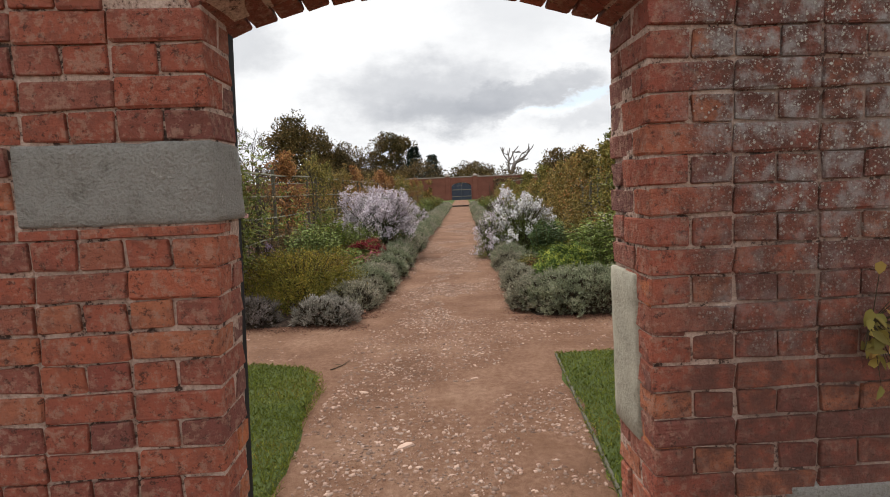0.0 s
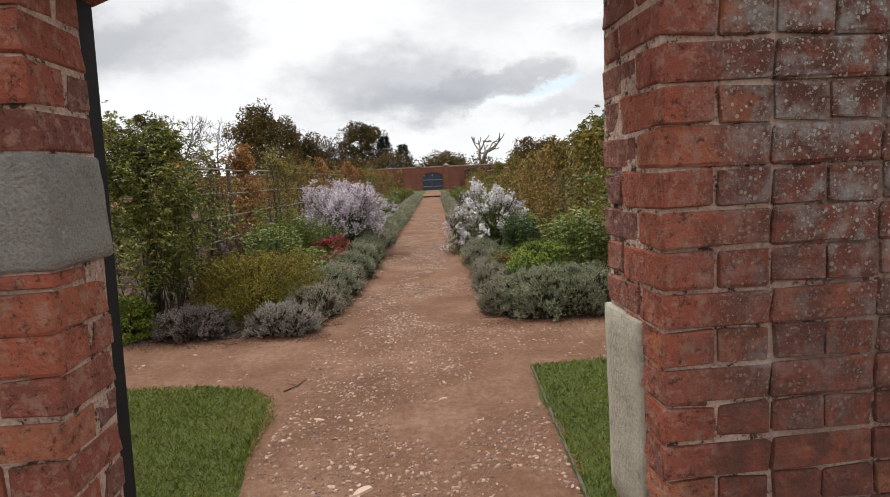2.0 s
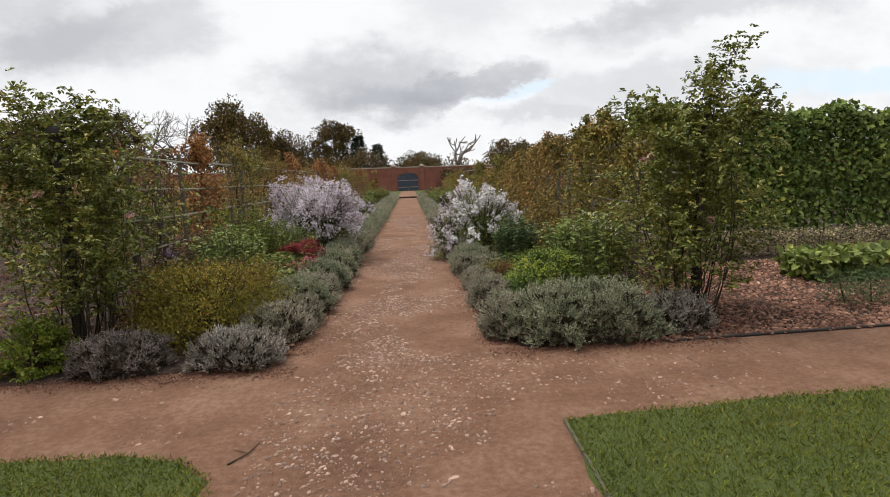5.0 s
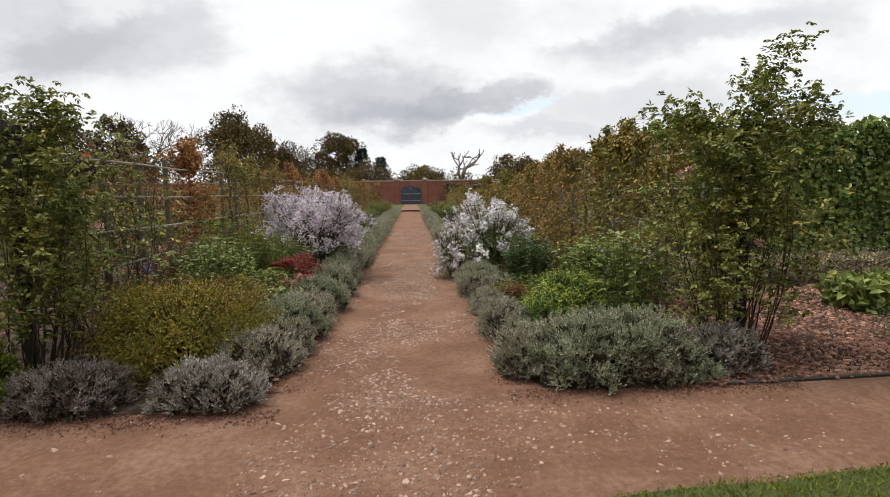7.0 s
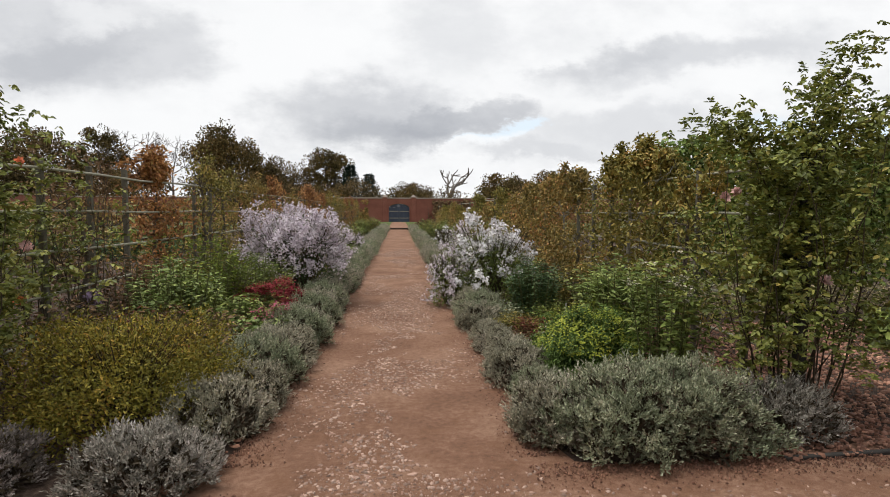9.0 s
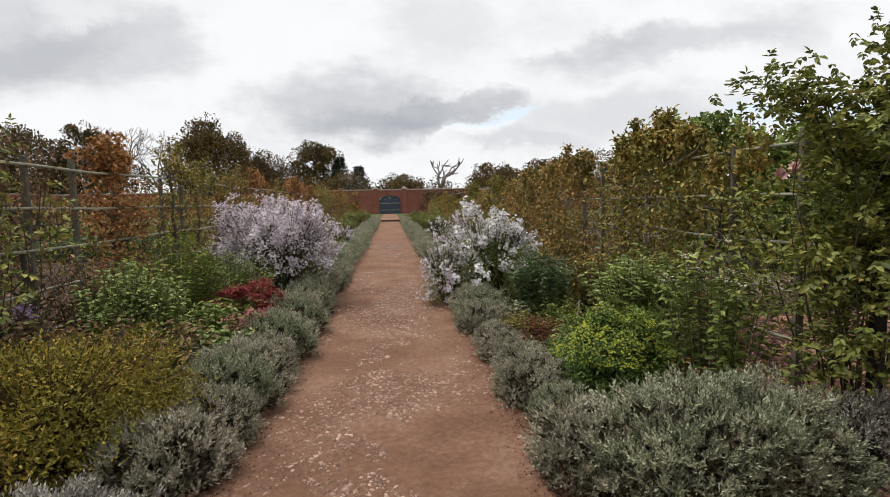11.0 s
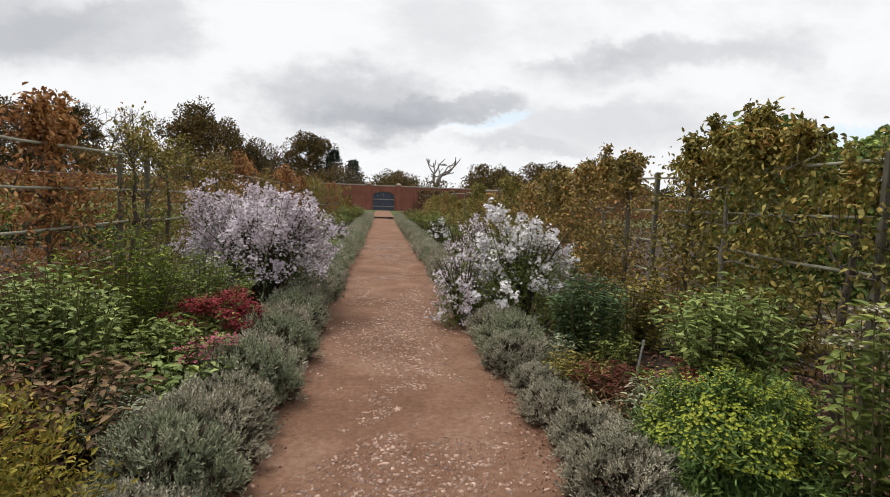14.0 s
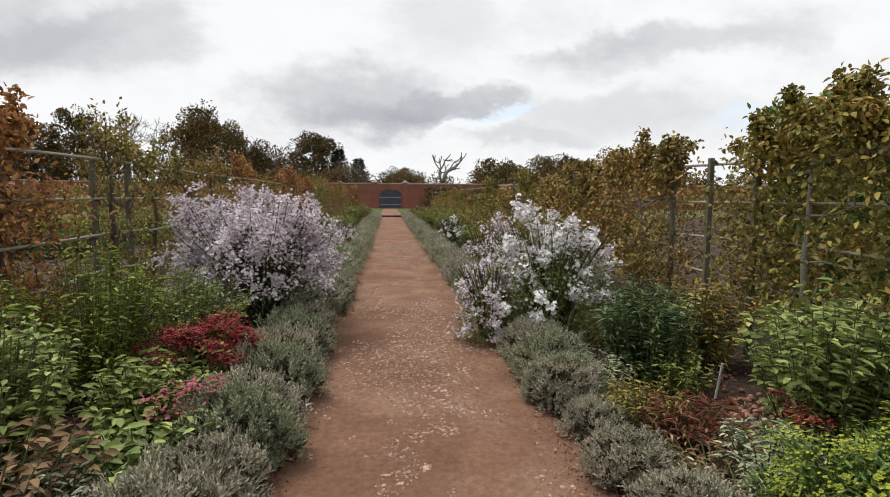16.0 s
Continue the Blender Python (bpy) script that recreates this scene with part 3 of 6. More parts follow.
def slab(name, outline, z0, z1, mat, label, category, rng=None, kind="structure"):
    """A low body of ground with an uneven, sloping rim."""
    bm = bmesh.new()
    pts = []
    for i, (x, y) in enumerate(outline):
        x2, y2 = outline[(i + 1) % len(outline)]
        n = max(1, min(200, int(math.hypot(x2 - x, y2 - y) / 0.12)))
        pts += [(x + (x2 - x) * k / n, y + (y2 - y) * k / n) for k in range(n)]
    cx, cy = sum(p[0] for p in pts) / len(pts), sum(p[1] for p in pts) / len(pts)
    low, top = [], []
    for x, y in pts:
        w = noise.noise((x * 2, y * 2, 0.3)) * 0.07 + noise.noise((x * 9, y * 9, 0.7)) * 0.04
        dx, dy = unit(np.array([cx - x, cy - y]))
        low.append(bm.verts.new((x + dx * w, y + dy * w, z0)))
        top.append(bm.verts.new((x + dx * (w + 0.07), y + dy * (w + 0.07), z1)))
    for i in range(len(pts)):
        j = (i + 1) % len(pts)
        bm.faces.new((low[i], low[j], top[j], top[i]))
    bm.faces.new(top)
    bmesh.ops.recalc_face_normals(bm, faces=bm.faces)
    return tagged(part(name, bm, mat, None), label, category, kind=kind)


BED_LEFT = [(-0.98, 8.45), (-0.93, 9.0), (-0.93, 48.8), (-41, 48.8), (-41, 7.95), (-3.2, 7.95), (-2.2, 8.0), (-1.3, 8.12), (-1.08, 8.25)]
BED_RIGHT = [(0.98, 8.5), (1.05, 8.3), (1.6, 8.2), (2.3, 8.25), (3.0, 8.42), (46, 8.6), (46, 48.8), (0.93, 48.8), (0.93, 9.0)]
slab("soil_west", BED_LEFT, -0.03, 0.012, M_SOIL, "dark crumbly bed soil beside the path", "soil")
slab("soil_east", BED_RIGHT, -0.03, 0.012, M_SOIL, "dark crumbly bed soil under shrubs", "soil")
LAWN_LEFT = [(-0.66, 4.75), (-0.78, 5.6), (-0.79, 6.1), (-0.90, 6.45), (-1.12, 6.66), (-1.5, 6.76), (-2.1, 6.78), (-8, 6.7), (-8, 3.75), (-0.62, 4.2)]
LAWN_RIGHT = [(1.03, 6.86), (0.98, 5.4), (0.93, 4.3), (8, 4.8), (8, 7.25), (2.6, 7.02), (1.6, 6.93)]
lawn_w = slab("lawn", LAWN_LEFT, -0.03, 0.02, M_TURF, "short mown green lawn with a rounded corner", "lawn")
lawn_e = slab("lawn", LAWN_RIGHT, -0.03, 0.02, M_TURF, "short mown green lawn with timber edging", "lawn")


def inside(outline, x, y):
    res = np.zeros(len(x), bool)
    for i, (x0, y0) in enumerate(outline):
        x1, y1 = outline[(i + 1) % len(outline)]
        if y0 != y1:
            res ^= ((y0 > y) != (y1 > y)) & (x < (x1 - x0) * (y - y0) / (y1 - y0) + x0)
    return res


def grass(outline, lo, hi, n, label, seed):
    rng = np.random.default_rng(seed)
    x, y = rng.uniform(lo[0], hi[0], n), rng.uniform(lo[1], hi[1], n)
    keep = inside(outline, x, y)
    x, y = x[keep], y[keep]
    n = len(x)
    D = unit(np.stack([rng.normal(0, 0.8, n), rng.normal(0, 0.8, n), np.ones(n)], 1))
    N = rng.normal(0, 1, (n, 3))
    V, F = blades(np.stack([x, y, np.full(n, 0.015)], 1), D, N, rng.uniform(0.015, 0.042, n), rng.uniform(0.004, 0.0065, n), 0.1, curl=0.2)
    tagged(part("grass", mesh_arrays("grass", V, F, M_GRASS), M_GRASS, None), label, "grass", kind="stuff")


grass(LAWN_LEFT, (-5.4, 4.0), (-0.6, 6.85), 85000, "short mown grass blades on the lawn", 11)
grass(LAWN_RIGHT, (0.9, 4.2), (6.2, 7.2), 80000, "short mown grass blades beside timber edging", 12)

# ---- the near wall with its arched doorway ----
WALL = pose(-0.377, 3.752, 0, 0, 0, 4.3)
OPEN, THICK, COURSE, SPRING, RISE = 1.177, 0.30, 0.085, 1.96, 0.115
RING = (OPEN * OPEN / 4 + RISE * RISE) / (2 * RISE)
RING_Z = SPRING + RISE - RING
wall = tagged(new("wall_south"), "old red brick garden wall with an arched doorway", "wall", kind="structure")
wall.matrix_basis = WALL


def brick_shape(seed, lx, ly, lz, mat=M_BRICK):
    rng = random.Random(seed)
    bm = bmesh.new()
    box(bm, -lx / 2, lx / 2, -ly / 2, ly / 2, -lz / 2, lz / 2, 0.0045)
    worn = {}
    for v in bm.verts:
        corner = (v.co.x > 0, v.co.y > 0, v.co.z > 0)
        if corner not in worn:
            worn[corner] = Vector((rng.gauss(0, 0.0018), rng.gauss(0, 0.0028), rng.gauss(0, 0.0016)))
        v.co += worn[corner] + Vector([rng.gauss(0, 0.0015) for _ in range(3)])
    me = bpy.data.meshes.new("brick")
    bm.to_mesh(me)
    bm.free()
    me.materials.append(mat)
    return me


SIZES = {"s": (0.235, 0.105), "h": (0.113, 0.19), "q": (0.17, 0.105), "c": (0.085, 0.105)}
SHAPES = {k: [brick_shape(i * 7 + ord(k), a + 0.003, b, COURSE - 0.0085) for i in range(5)] for k, (a, b) in SIZES.items()}
REVEALS = {k: [brick_shape(i * 5 + 300 + int(k * 1000), 0.1, k - 0.006, COURSE - 0.014, M_JAMB_BRICK) for i in range(4)] for k in (0.085, 0.113, 0.18, 0.19)}
rest_v, rest_f, rest_n = [], [], [0]
wall_rng = random.Random(5)


def lean(x, z):
    return x - 0.045 * max(0.0, 1.55 - z) if x < OPEN / 2 else x + 0.030 * max(0.0, 1.55 - z)


def add_brick(me, x, y, z, own):
    x = lean(x, z)
    m = Matrix.Translation((x, y, z)) @ Euler((wall_rng.gauss(0, 0.004), wall_rng.gauss(0, 0.0035), wall_rng.gauss(0, 0.005))).to_matrix().to_4x4()
    if own:
        ob = new("brick", me)
        ob.parent = wall
        ob.matrix_basis = m
    else:
        base = rest_n[0]
        rest_n[0] += len(me.vertices)
        rest_v.append(np.array([m @ v.co for v in me.vertices]))
        rest_f.extend([[base + i for i in p.vertices] for p in me.polygons])


STONES = [(-0.53, 0.0, 1.395, 1.62), (1.177 + 0.45, 1.177 + 1.1, 0.40, 0.53)]


def lay_front(course, sign):
    """One course of the outer face, away from the doorway."""
    z = (course + 0.5) * COURSE
    x, end, first = 0.0, 5.4, True
    if sign < 0 and 16 <= course <= 18:
        x, first = 0.534, False
    while x < end:
        k = wall_rng.choice("sssh") if not first else "sh"[course % 2]
        if wall_rng.random() < 0.1 and not first:
            k = "qc"[wall_rng.random() < 0.5]
        lx, ly = SIZES[k]
        mid = x + lx / 2
        wx = -mid if sign < 0 else OPEN + mid
        stone = sign > 0 and any(a - 0.02 < wx + lx * 0.1 and wx - lx * 0.1 < b + 0.02 and c - 0.02 < z < d + 0.02 for a, b, c, d in STONES)
        ring = z > SPRING - 0.02 and math.hypot(abs(wx - OPEN / 2) - lx / 2, z - RING_Z) < RING + 0.26 and abs(wx - OPEN / 2) - lx / 2 < OPEN / 2 + 0.16
        if not stone and not ring:
            own = 0.55 < z < 2.15 and (wx > -0.62 if sign < 0 else wx < OPEN + 0.82)
            add_brick(SHAPES[k][wall_rng.randrange(5)], wx, ly / 2 - wall_rng.uniform(0, 0.006), z + wall_rng.gauss(0, 0.0015), own)
        x += lx + 0.011


for course in range(32):
    for sign in (-1, 1):
        lay_front(course, sign)
        z = (course + 0.5) * COURSE
        if z > SPRING + 0.02:
            continue
        # inner faces of the doorway, behind the corner bricks
        y = SIZES["sh"[course % 2]][1] + 0.011
        left = (THICK if sign > 0 else 0.2) - y
        sx = -0.05 if sign < 0 else OPEN + 0.05
        if sign < 0 and 1.38 < z < 1.63:
            continue
        if sign > 0 and 0.65 < z < 1.19:
            continue
        while left > 0.03:
            k = 0.18 if left > 0.17 else 0.085
            add_brick(REVEALS[k][wall_rng.randrange(4)], sx + wall_rng.gauss(0, 0.0015), y + k / 2, z, 0.55 < z)
            y, left = y + k + 0.011, left - k - 0.011
# the face towards the garden
for course in range(32):
    z, x = (course + 0.5) * COURSE, -5.7 + 0.12 * (course % 2)
    while x < 6.8:
        thick = 0.2 if x < OPEN / 2 else THICK
        if (x < -0.14 or x > OPEN + 0.14) and z < SPRING + 0.25:
            add_brick(SHAPES["s"][wall_rng.randrange(5)], x, thick - 0.049 + wall_rng.uniform(0, 0.004), z, False)
        elif z > SPRING + 0.42:
            add_brick(SHAPES["s"][wall_rng.randrange(5)], x, THICK - 0.049, z, False)
        x += 0.246
# rows of the crown above the doorway
for course in range(26, 32):
    z, x = (course + 0.5) * COURSE, 0.12 * (course % 2) - 0.1
    while x < OPEN + 0.1:
        if math.hypot(x - OPEN / 2, z - RING_Z) > RING + 0.29:
            add_brick(SHAPES["s"][wall_rng.randrange(5)], x, 0.05, z, False)
        x += 0.246
bm = bmesh.new()
verts = [bm.verts.new(v) for v in np.concatenate(rest_v)]
for f in rest_f:
    bm.faces.new([verts[i] for i in f])
tagged(part("brickwork", bm, M_BRICK, wall), kind="stuff")

# thin split bricks under the stone block
for x, lx in ((-0.09, 0.72), (-0.27, 0.78), (-0.45, 0.62)):
    ob = new("brick", SHAPES["s"][wall_rng.randrange(5)])
    ob.parent = wall
    ob.matrix_basis = Matrix.LocRotScale((x, 0.05, 1.377), None, (lx, 1, 0.33))

# the ring of bricks on edge over the doorway
vous = [brick_shape(700 + i, COURSE - 0.010, THICK, 0.225) for i in range(5)]
half = math.asin(OPEN / 2 / RING)
count = 15
for i in range(count):
    a = -half - 0.02 + (2 * half + 0.04) * (i + 0.5) / count
    ob = new("brick", vous[i % 5])
    ob.parent = wall
    ob.matrix_basis = Matrix.Translation((OPEN / 2 + math.sin(a) * (RING + 0.1125), THICK / 2, RING_Z + math.cos(a) * (RING + 0.1125) + wall_rng.gauss(0, 0.004))) @ Euler((0, a, 0)).to_matrix().to_4x4()


def wall_core():
    """The mortar body behind the brick faces, with the arched opening through it."""
    bm = bmesh.new()
    top, n, g = 2.72, 14, 0.004
    arc = [(OPEN / 2 + math.sin(-half + 2 * half * i / n) * (RING + g), RING_Z + math.cos(-half + 2 * half * i / n) * (RING + g)) for i in range(n + 1)]
    ring = [(-6, -0.05), (lean(-g, -0.05), -0.05), (-g, 1.55), *arc, (OPEN + g, 1.55), (lean(OPEN + g, -0.05), -0.05), (7, -0.05), (7, top), (-6, top)]
    front, back = [bm.verts.new((x, 0.008, z)) for x, z in ring], [bm.verts.new((x, 0.192, z)) for x, z in ring]
    bm.faces.new(front)
    bm.faces.new(back[::-1])
    for i in range(len(ring)):
        j = (i + 1) % len(ring)
        bm.faces.new((front[i], back[i], back[j], front[j]))
    for z0, z1 in ((-0.05, 0.55), (0.55, 1.05), (1.05, 1.55), (1.55, top)):
        box(bm, lean(OPEN + g, z0), 7, 0.1925, THICK - 0.004, z0, z1)
    box(bm, -6, OPEN + g - 0.001, 0.1925, THICK - 0.004, SPRING + 0.24, top)
    bmesh.ops.recalc_face_normals(bm, faces=bm.faces)
    return bm


part("mortar", wall_core(), M_MORTAR, wall)
bm = box(bmesh.new(), -6, 7, -0.03, THICK + 0.03, 2.72, 2.82, 0.02)
part("coping", bm, M_COPING, wall, "weathered coping stones")


def rough_block(x0, x1, y0, y1, z0, z1, seed, soft=0.012, wear=0.003):
    bm = bmesh.new()
    box(bm, x0, x1, y0, y1, z0, z1, soft)
    bmesh.ops.triangulate(bm, faces=bm.faces)
    for _ in range(3):
        bmesh.ops.subdivide_edges(bm, edges=[e for e in bm.edges if e.calc_length() > 0.03], cuts=1, use_grid_fill=False)
        bmesh.ops.triangulate(bm, faces=bm.faces)
    for v in bm.verts:
        v.co += Vector((noise.noise(v.co * 13 + Vector((seed, 0, 0))), noise.noise(v.co * 13 + Vector((0, seed, 0))), noise.noise(v.co * 13 + Vector((0, 0, seed))))) * wear
    for f in bm.faces:
        f.smooth = True
    return bm


part("stone", rough_block(-0.525, 0.004, -0.004, 0.2, 1.397, 1.614, 3, 0.006, 0.007), M_STONE, wall, "rough grey sandstone block")
slab_bm = rough_block(OPEN - 0.007, OPEN + 0.09, 0.098, THICK + 0.008, 0.655, 1.185, 8, 0.006, 0.002)
for v in slab_bm.verts:
    v.co.x = lean(v.co.x, v.co.z)
part("stone", slab_bm, M_PALE_STONE, wall, "smooth pale stone slab")
part("stone", rough_block(OPEN + 0.43, OPEN + 1.1, -0.006, 0.1, 0.382, 0.548, 5, 0.012, 0.004), M_STONE, wall, "grey sandstone block")
for k in range(6):
    z = 0.655 + (k + 0.5) * 0.0885
    ob = new("brick", REVEALS[0.085][k % 4])
    ob.parent = wall
    ob.matrix_basis = Matrix.Translation((lean(OPEN + 0.05, z), 0.048, z))


def open_door():
    """A black boarded door, swung back into the garden."""
    d = thing("door", "open black-painted plank door hung on the brick jamb", "door", WALL @ pose(-0.16, 0.315, 0.06, 0, 0, 160))
    for i in range(7):
        part("plank", box(bmesh.new(), 0.02 + i * 0.155, 0.172 + i * 0.155, -0.012, 0.016, 0, 1.93, 0.004), M_IRON, d)
    for z in (0.3, 1.0, 1.6):
        part("ledge", box(bmesh.new(), 0.03, 1.08, 0.016, 0.046, z, z + 0.13, 0.006), M_IRON, d)
    for z in (0.36, 1.66):
        h = part("hinge", box(bmesh.new(), -0.02, 0.5, -0.02, -0.013, z - 0.025, z + 0.025, 0.002), M_IRON, d)
        V, F = tubes([((0.0, -0.022, z - 0.05), (0.0, -0.022, z + 0.05), 0.014, 0.014)], 8)
        part("hinge_pin", mesh_arrays("hinge_pin", V, F, M_IRON), M_IRON, h)
    return d


open_door()
post_bm = box(bmesh.new(), -0.09, -0.012, 0.205, 0.285, 0, 2.02, 0.004)
for v in post_bm.verts:
    v.co.x = lean(v.co.x, v.co.z)
frame_post = tagged(part("door_frame", post_bm, M_IRON, wall), "black painted door frame post")


# ---- planting: kinds ----
LEAF_UP = np.array([0, 0, 1.0])


def shoots(rng, P, D, k, length, leaf, width, splay=0.75):
    """Short upright sprigs, each with k narrow leaves."""
    n = len(P)
    s = np.tile(np.linspace(0.15, 1.0, k), n)[:, None]
    Pr, Dr = np.repeat(P, k, 0), np.repeat(D, k, 0)
    ln = np.repeat(rng.uniform(0.7, 1.3, (n, 1)) * length, k, 0)
    side = unit(np.cross(Dr, rng.normal(0, 1, (n * k, 3))))
    d = unit(Dr + side * splay * (1.15 - s * 0.8))
    return blades(Pr + Dr * ln * s, d, side + Dr * 0.3, rng.uniform(0.7, 1.2, n * k) * leaf, width, 0.15)


def stems_fan(rng, n, r, h, thick=0.004, lean=0.5):
    out = []
    for _ in range(n):
        a = rng.uniform(0, 6.28)
        q = np.array([math.cos(a), math.sin(a), 0]) * rng.uniform(0.1, 1) * r
        b = q * rng.uniform(0.05, 0.3)
        mid = (b + q) / 2 * 0.9 + np.array([0, 0, h * 0.55])
        out += [(b, mid, thick, thick * 0.8), (mid, q + np.array([0, 0, h * rng.uniform(0.8, 1.0)]), thick * 0.8, thick * 0.4)]
    return out


def put_mesh(name, vf, mat, parent, label=""):
    ob = part(name, mesh_arrays(name, vf[0], vf[1], mat), mat, parent, label)
    return tagged(ob, kind="stuff") if name in ("stalk_mass", "branchwork", "twig_mass", "inner_growth") else ob


def lavender(seed, radii, mat, n, label, k=6, length=0.045, leaf=0.021, width=0.0115, group="lavender edging"):
    rng = np.random.default_rng(seed)
    t = thing("lavender", label, "lavender", group=group)
    tufts, each = n // 4, 6
    T, N = mound(rng, tufts, radii, 0.15, -0.02, 9)
    T *= rng.uniform(0.80, 1.03, (tufts, 1))
    D = unit(N * 0.8 + LEAF_UP * 0.8 + rng.normal(0, 0.22, T.shape))
    D = unit(np.repeat(D, each, 0) + rng.normal(0, 0.33, (tufts * each, 3)))
    P = np.repeat(T, each, 0) * 0.90 + rng.normal(0, 0.007, (tufts * each, 3))
    put_mesh("foliage", shoots(rng, P, D, k + 2, length * 1.4, leaf * 1.05, width * 0.72, 0.95), mat, t)
    # woody core, also added to block light and darken the gaps between tufts
    C, CN = mound(rng, n // 2, np.array(radii) * 0.80, 0.1, -0.02, 9)
    put_mesh("inner_growth", blades(C, unit(CN + rng.normal(0, 0.7, C.shape)), CN + rng.normal(0, 0.5, C.shape), rng.uniform(0.04, 0.08, len(C)), 0.02, 0.2), M_TWIG, t, "bare woody inner growth")
    V, F = tubes(stems_fan(rng, 60, min(radii[:2]) * 0.85, radii[2] * 0.85))
    V[:, 0] *= radii[0] / min(radii[:2])
    V[:, 1] *= radii[1] / min(radii[:2])
    put_mesh("stalk_mass", (V, F), M_TWIG, t, "woody brown stems")
    return t


def bush(name, seed, label, category, radii, mat, n, leaf, width, m, rough=0.14, stems=40, low=-0.1, up=0.35, fill=0.35, ovate=True, group="", lumps=4.0, core=None):
    """A leafy dome: a lumpy skin of leaves, more leaves within, and stems."""
    rng = np.random.default_rng(seed)
    t = thing(name, label, category, m, group)
    sprays = max(40, n // 38)
    H, HN = mound(rng, sprays, radii, rough, low, lumps)
    H *= rng.uniform(0.80, 1.02, (sprays, 1))
    pick = rng.integers(0, sprays, n)
    P, N = H[pick], HN[pick]
    P = P + rng.normal(0, 1, (n, 3)) * np.array([1, 1, 0.5]) * min(radii) * 0.085 - N * rng.exponential(0.03, (n, 1))
    deep = rng.random(n) < fill
    P[deep] *= rng.uniform(0.5, 0.92, (deep.sum(), 1))
    P[:, 2] = np.maximum(P[:, 2], 0.02)
    D = unit(N * 0.7 + rng.normal(0, 0.6, (n, 3)) + LEAF_UP * up * 0.5)
    put_mesh("foliage", blades(P, D, N + LEAF_UP * up + rng.normal(0, 0.3, (n, 3)), rng.uniform(0.6, 1.25, n) * leaf, rng.uniform(0.7, 1.2, n) * width, 0.2, ovate, 0.15), mat, t)
    V, F = tubes(stems_fan(rng, stems, min(radii[:2]) * 0.9, radii[2] * 0.9))
    put_mesh("stalk_mass", (V, F), M_TWIG, t)
    return t


def daisies(rng, C, N, size, petals=5):
    """Small open flowers at C, that face N."""
    n = len(C)
    A = unit(np.cross(N, rng.normal(0, 1, (n, 3))))
    B = np.cross(N, A)
    ang = np.arange(petals) * 2 * math.pi / petals
    d = (A[:, None] * np.cos(ang)[None, :, None] + B[:, None] * np.sin(ang)[None, :, None] + N[:, None] * 0.25).reshape(-1, 3)
    sz = np.repeat(np.broadcast_to(size, n) * rng.uniform(0.7, 1.2, n), petals)
    return blades(np.repeat(C, petals, 0), d, np.repeat(N, petals, 0), sz, sz * 0.8, 0.05)


def aster(name, seed, label, m, radii, petal, flowers, leafmat, leaves_n, size=0.02, bare=0.35):
    """A tall clump of wiry stems, narrow leaves and flower sprays on the outside."""
    rng = np.random.default_rng(seed)
    t = thing(name, label, "aster", m)
    segs = stems_fan(rng, 130, min(radii[:2]) * 0.95, radii[2] * 0.95, 0.006)
    V, F = tubes(segs, 4)
    V[:, 0] *= radii[0] / min(radii[:2])
    V[:, 1] *= radii[1] / min(radii[:2])
    put_mesh("stalk_mass", (V, F), M_TWIG, t)
    P, N = mound(rng, leaves_n, radii, 0.16, 0.0, 5)
    P *= rng.uniform(0.55, 0.97, (leaves_n, 1))
    D = unit(N * 0.5 + LEAF_UP * 0.3 + rng.normal(0, 0.6, (leaves_n, 3)))
    put_mesh("foliage", blades(P, D, N + rng.normal(0, 0.4, (leaves_n, 3)), rng.uniform(0.03, 0.07, leaves_n), 0.012, 0.2), leafmat, t)
    # flowers sit in plumes on arching stem tips
    each = 30
    plumes = flowers // each
    H, HN = mound(rng, plumes, radii, 0.16, bare - 0.2, 6)
    keep = H[:, 2] > radii[2] * bare * rng.uniform(0.5, 1.25, plumes)
    H, HN = H[keep] * rng.uniform(0.92, 1.04, (keep.sum(), 1)), HN[keep]
    way = unit(HN + LEAF_UP * 0.08 + rng.normal(0, 0.45, HN.shape))
    back = rng.random((len(H) * each, 1)) * min(0.20, radii[2] * 0.2)
    C = np.repeat(H, each, 0) - np.repeat(way, each, 0) * back + rng.normal(0, 1, (len(H) * each, 3)) * (0.022 + back * 0.12)
    C[:, 2] = np.maximum(C[:, 2], 0.05)
    put_mesh("branchwork", tubes([(h - w * 0.32, h, 0.003, 0.0015) for h, w in zip(H, way)], 4), M_STALK, t)
    CN = unit(np.repeat(way, each, 0) * 0.6 + LEAF_UP * 0.4 + rng.normal(0, 0.5, C.shape))
    put_mesh("blossom", daisies(rng, C, CN, size), petal, t)
    return t


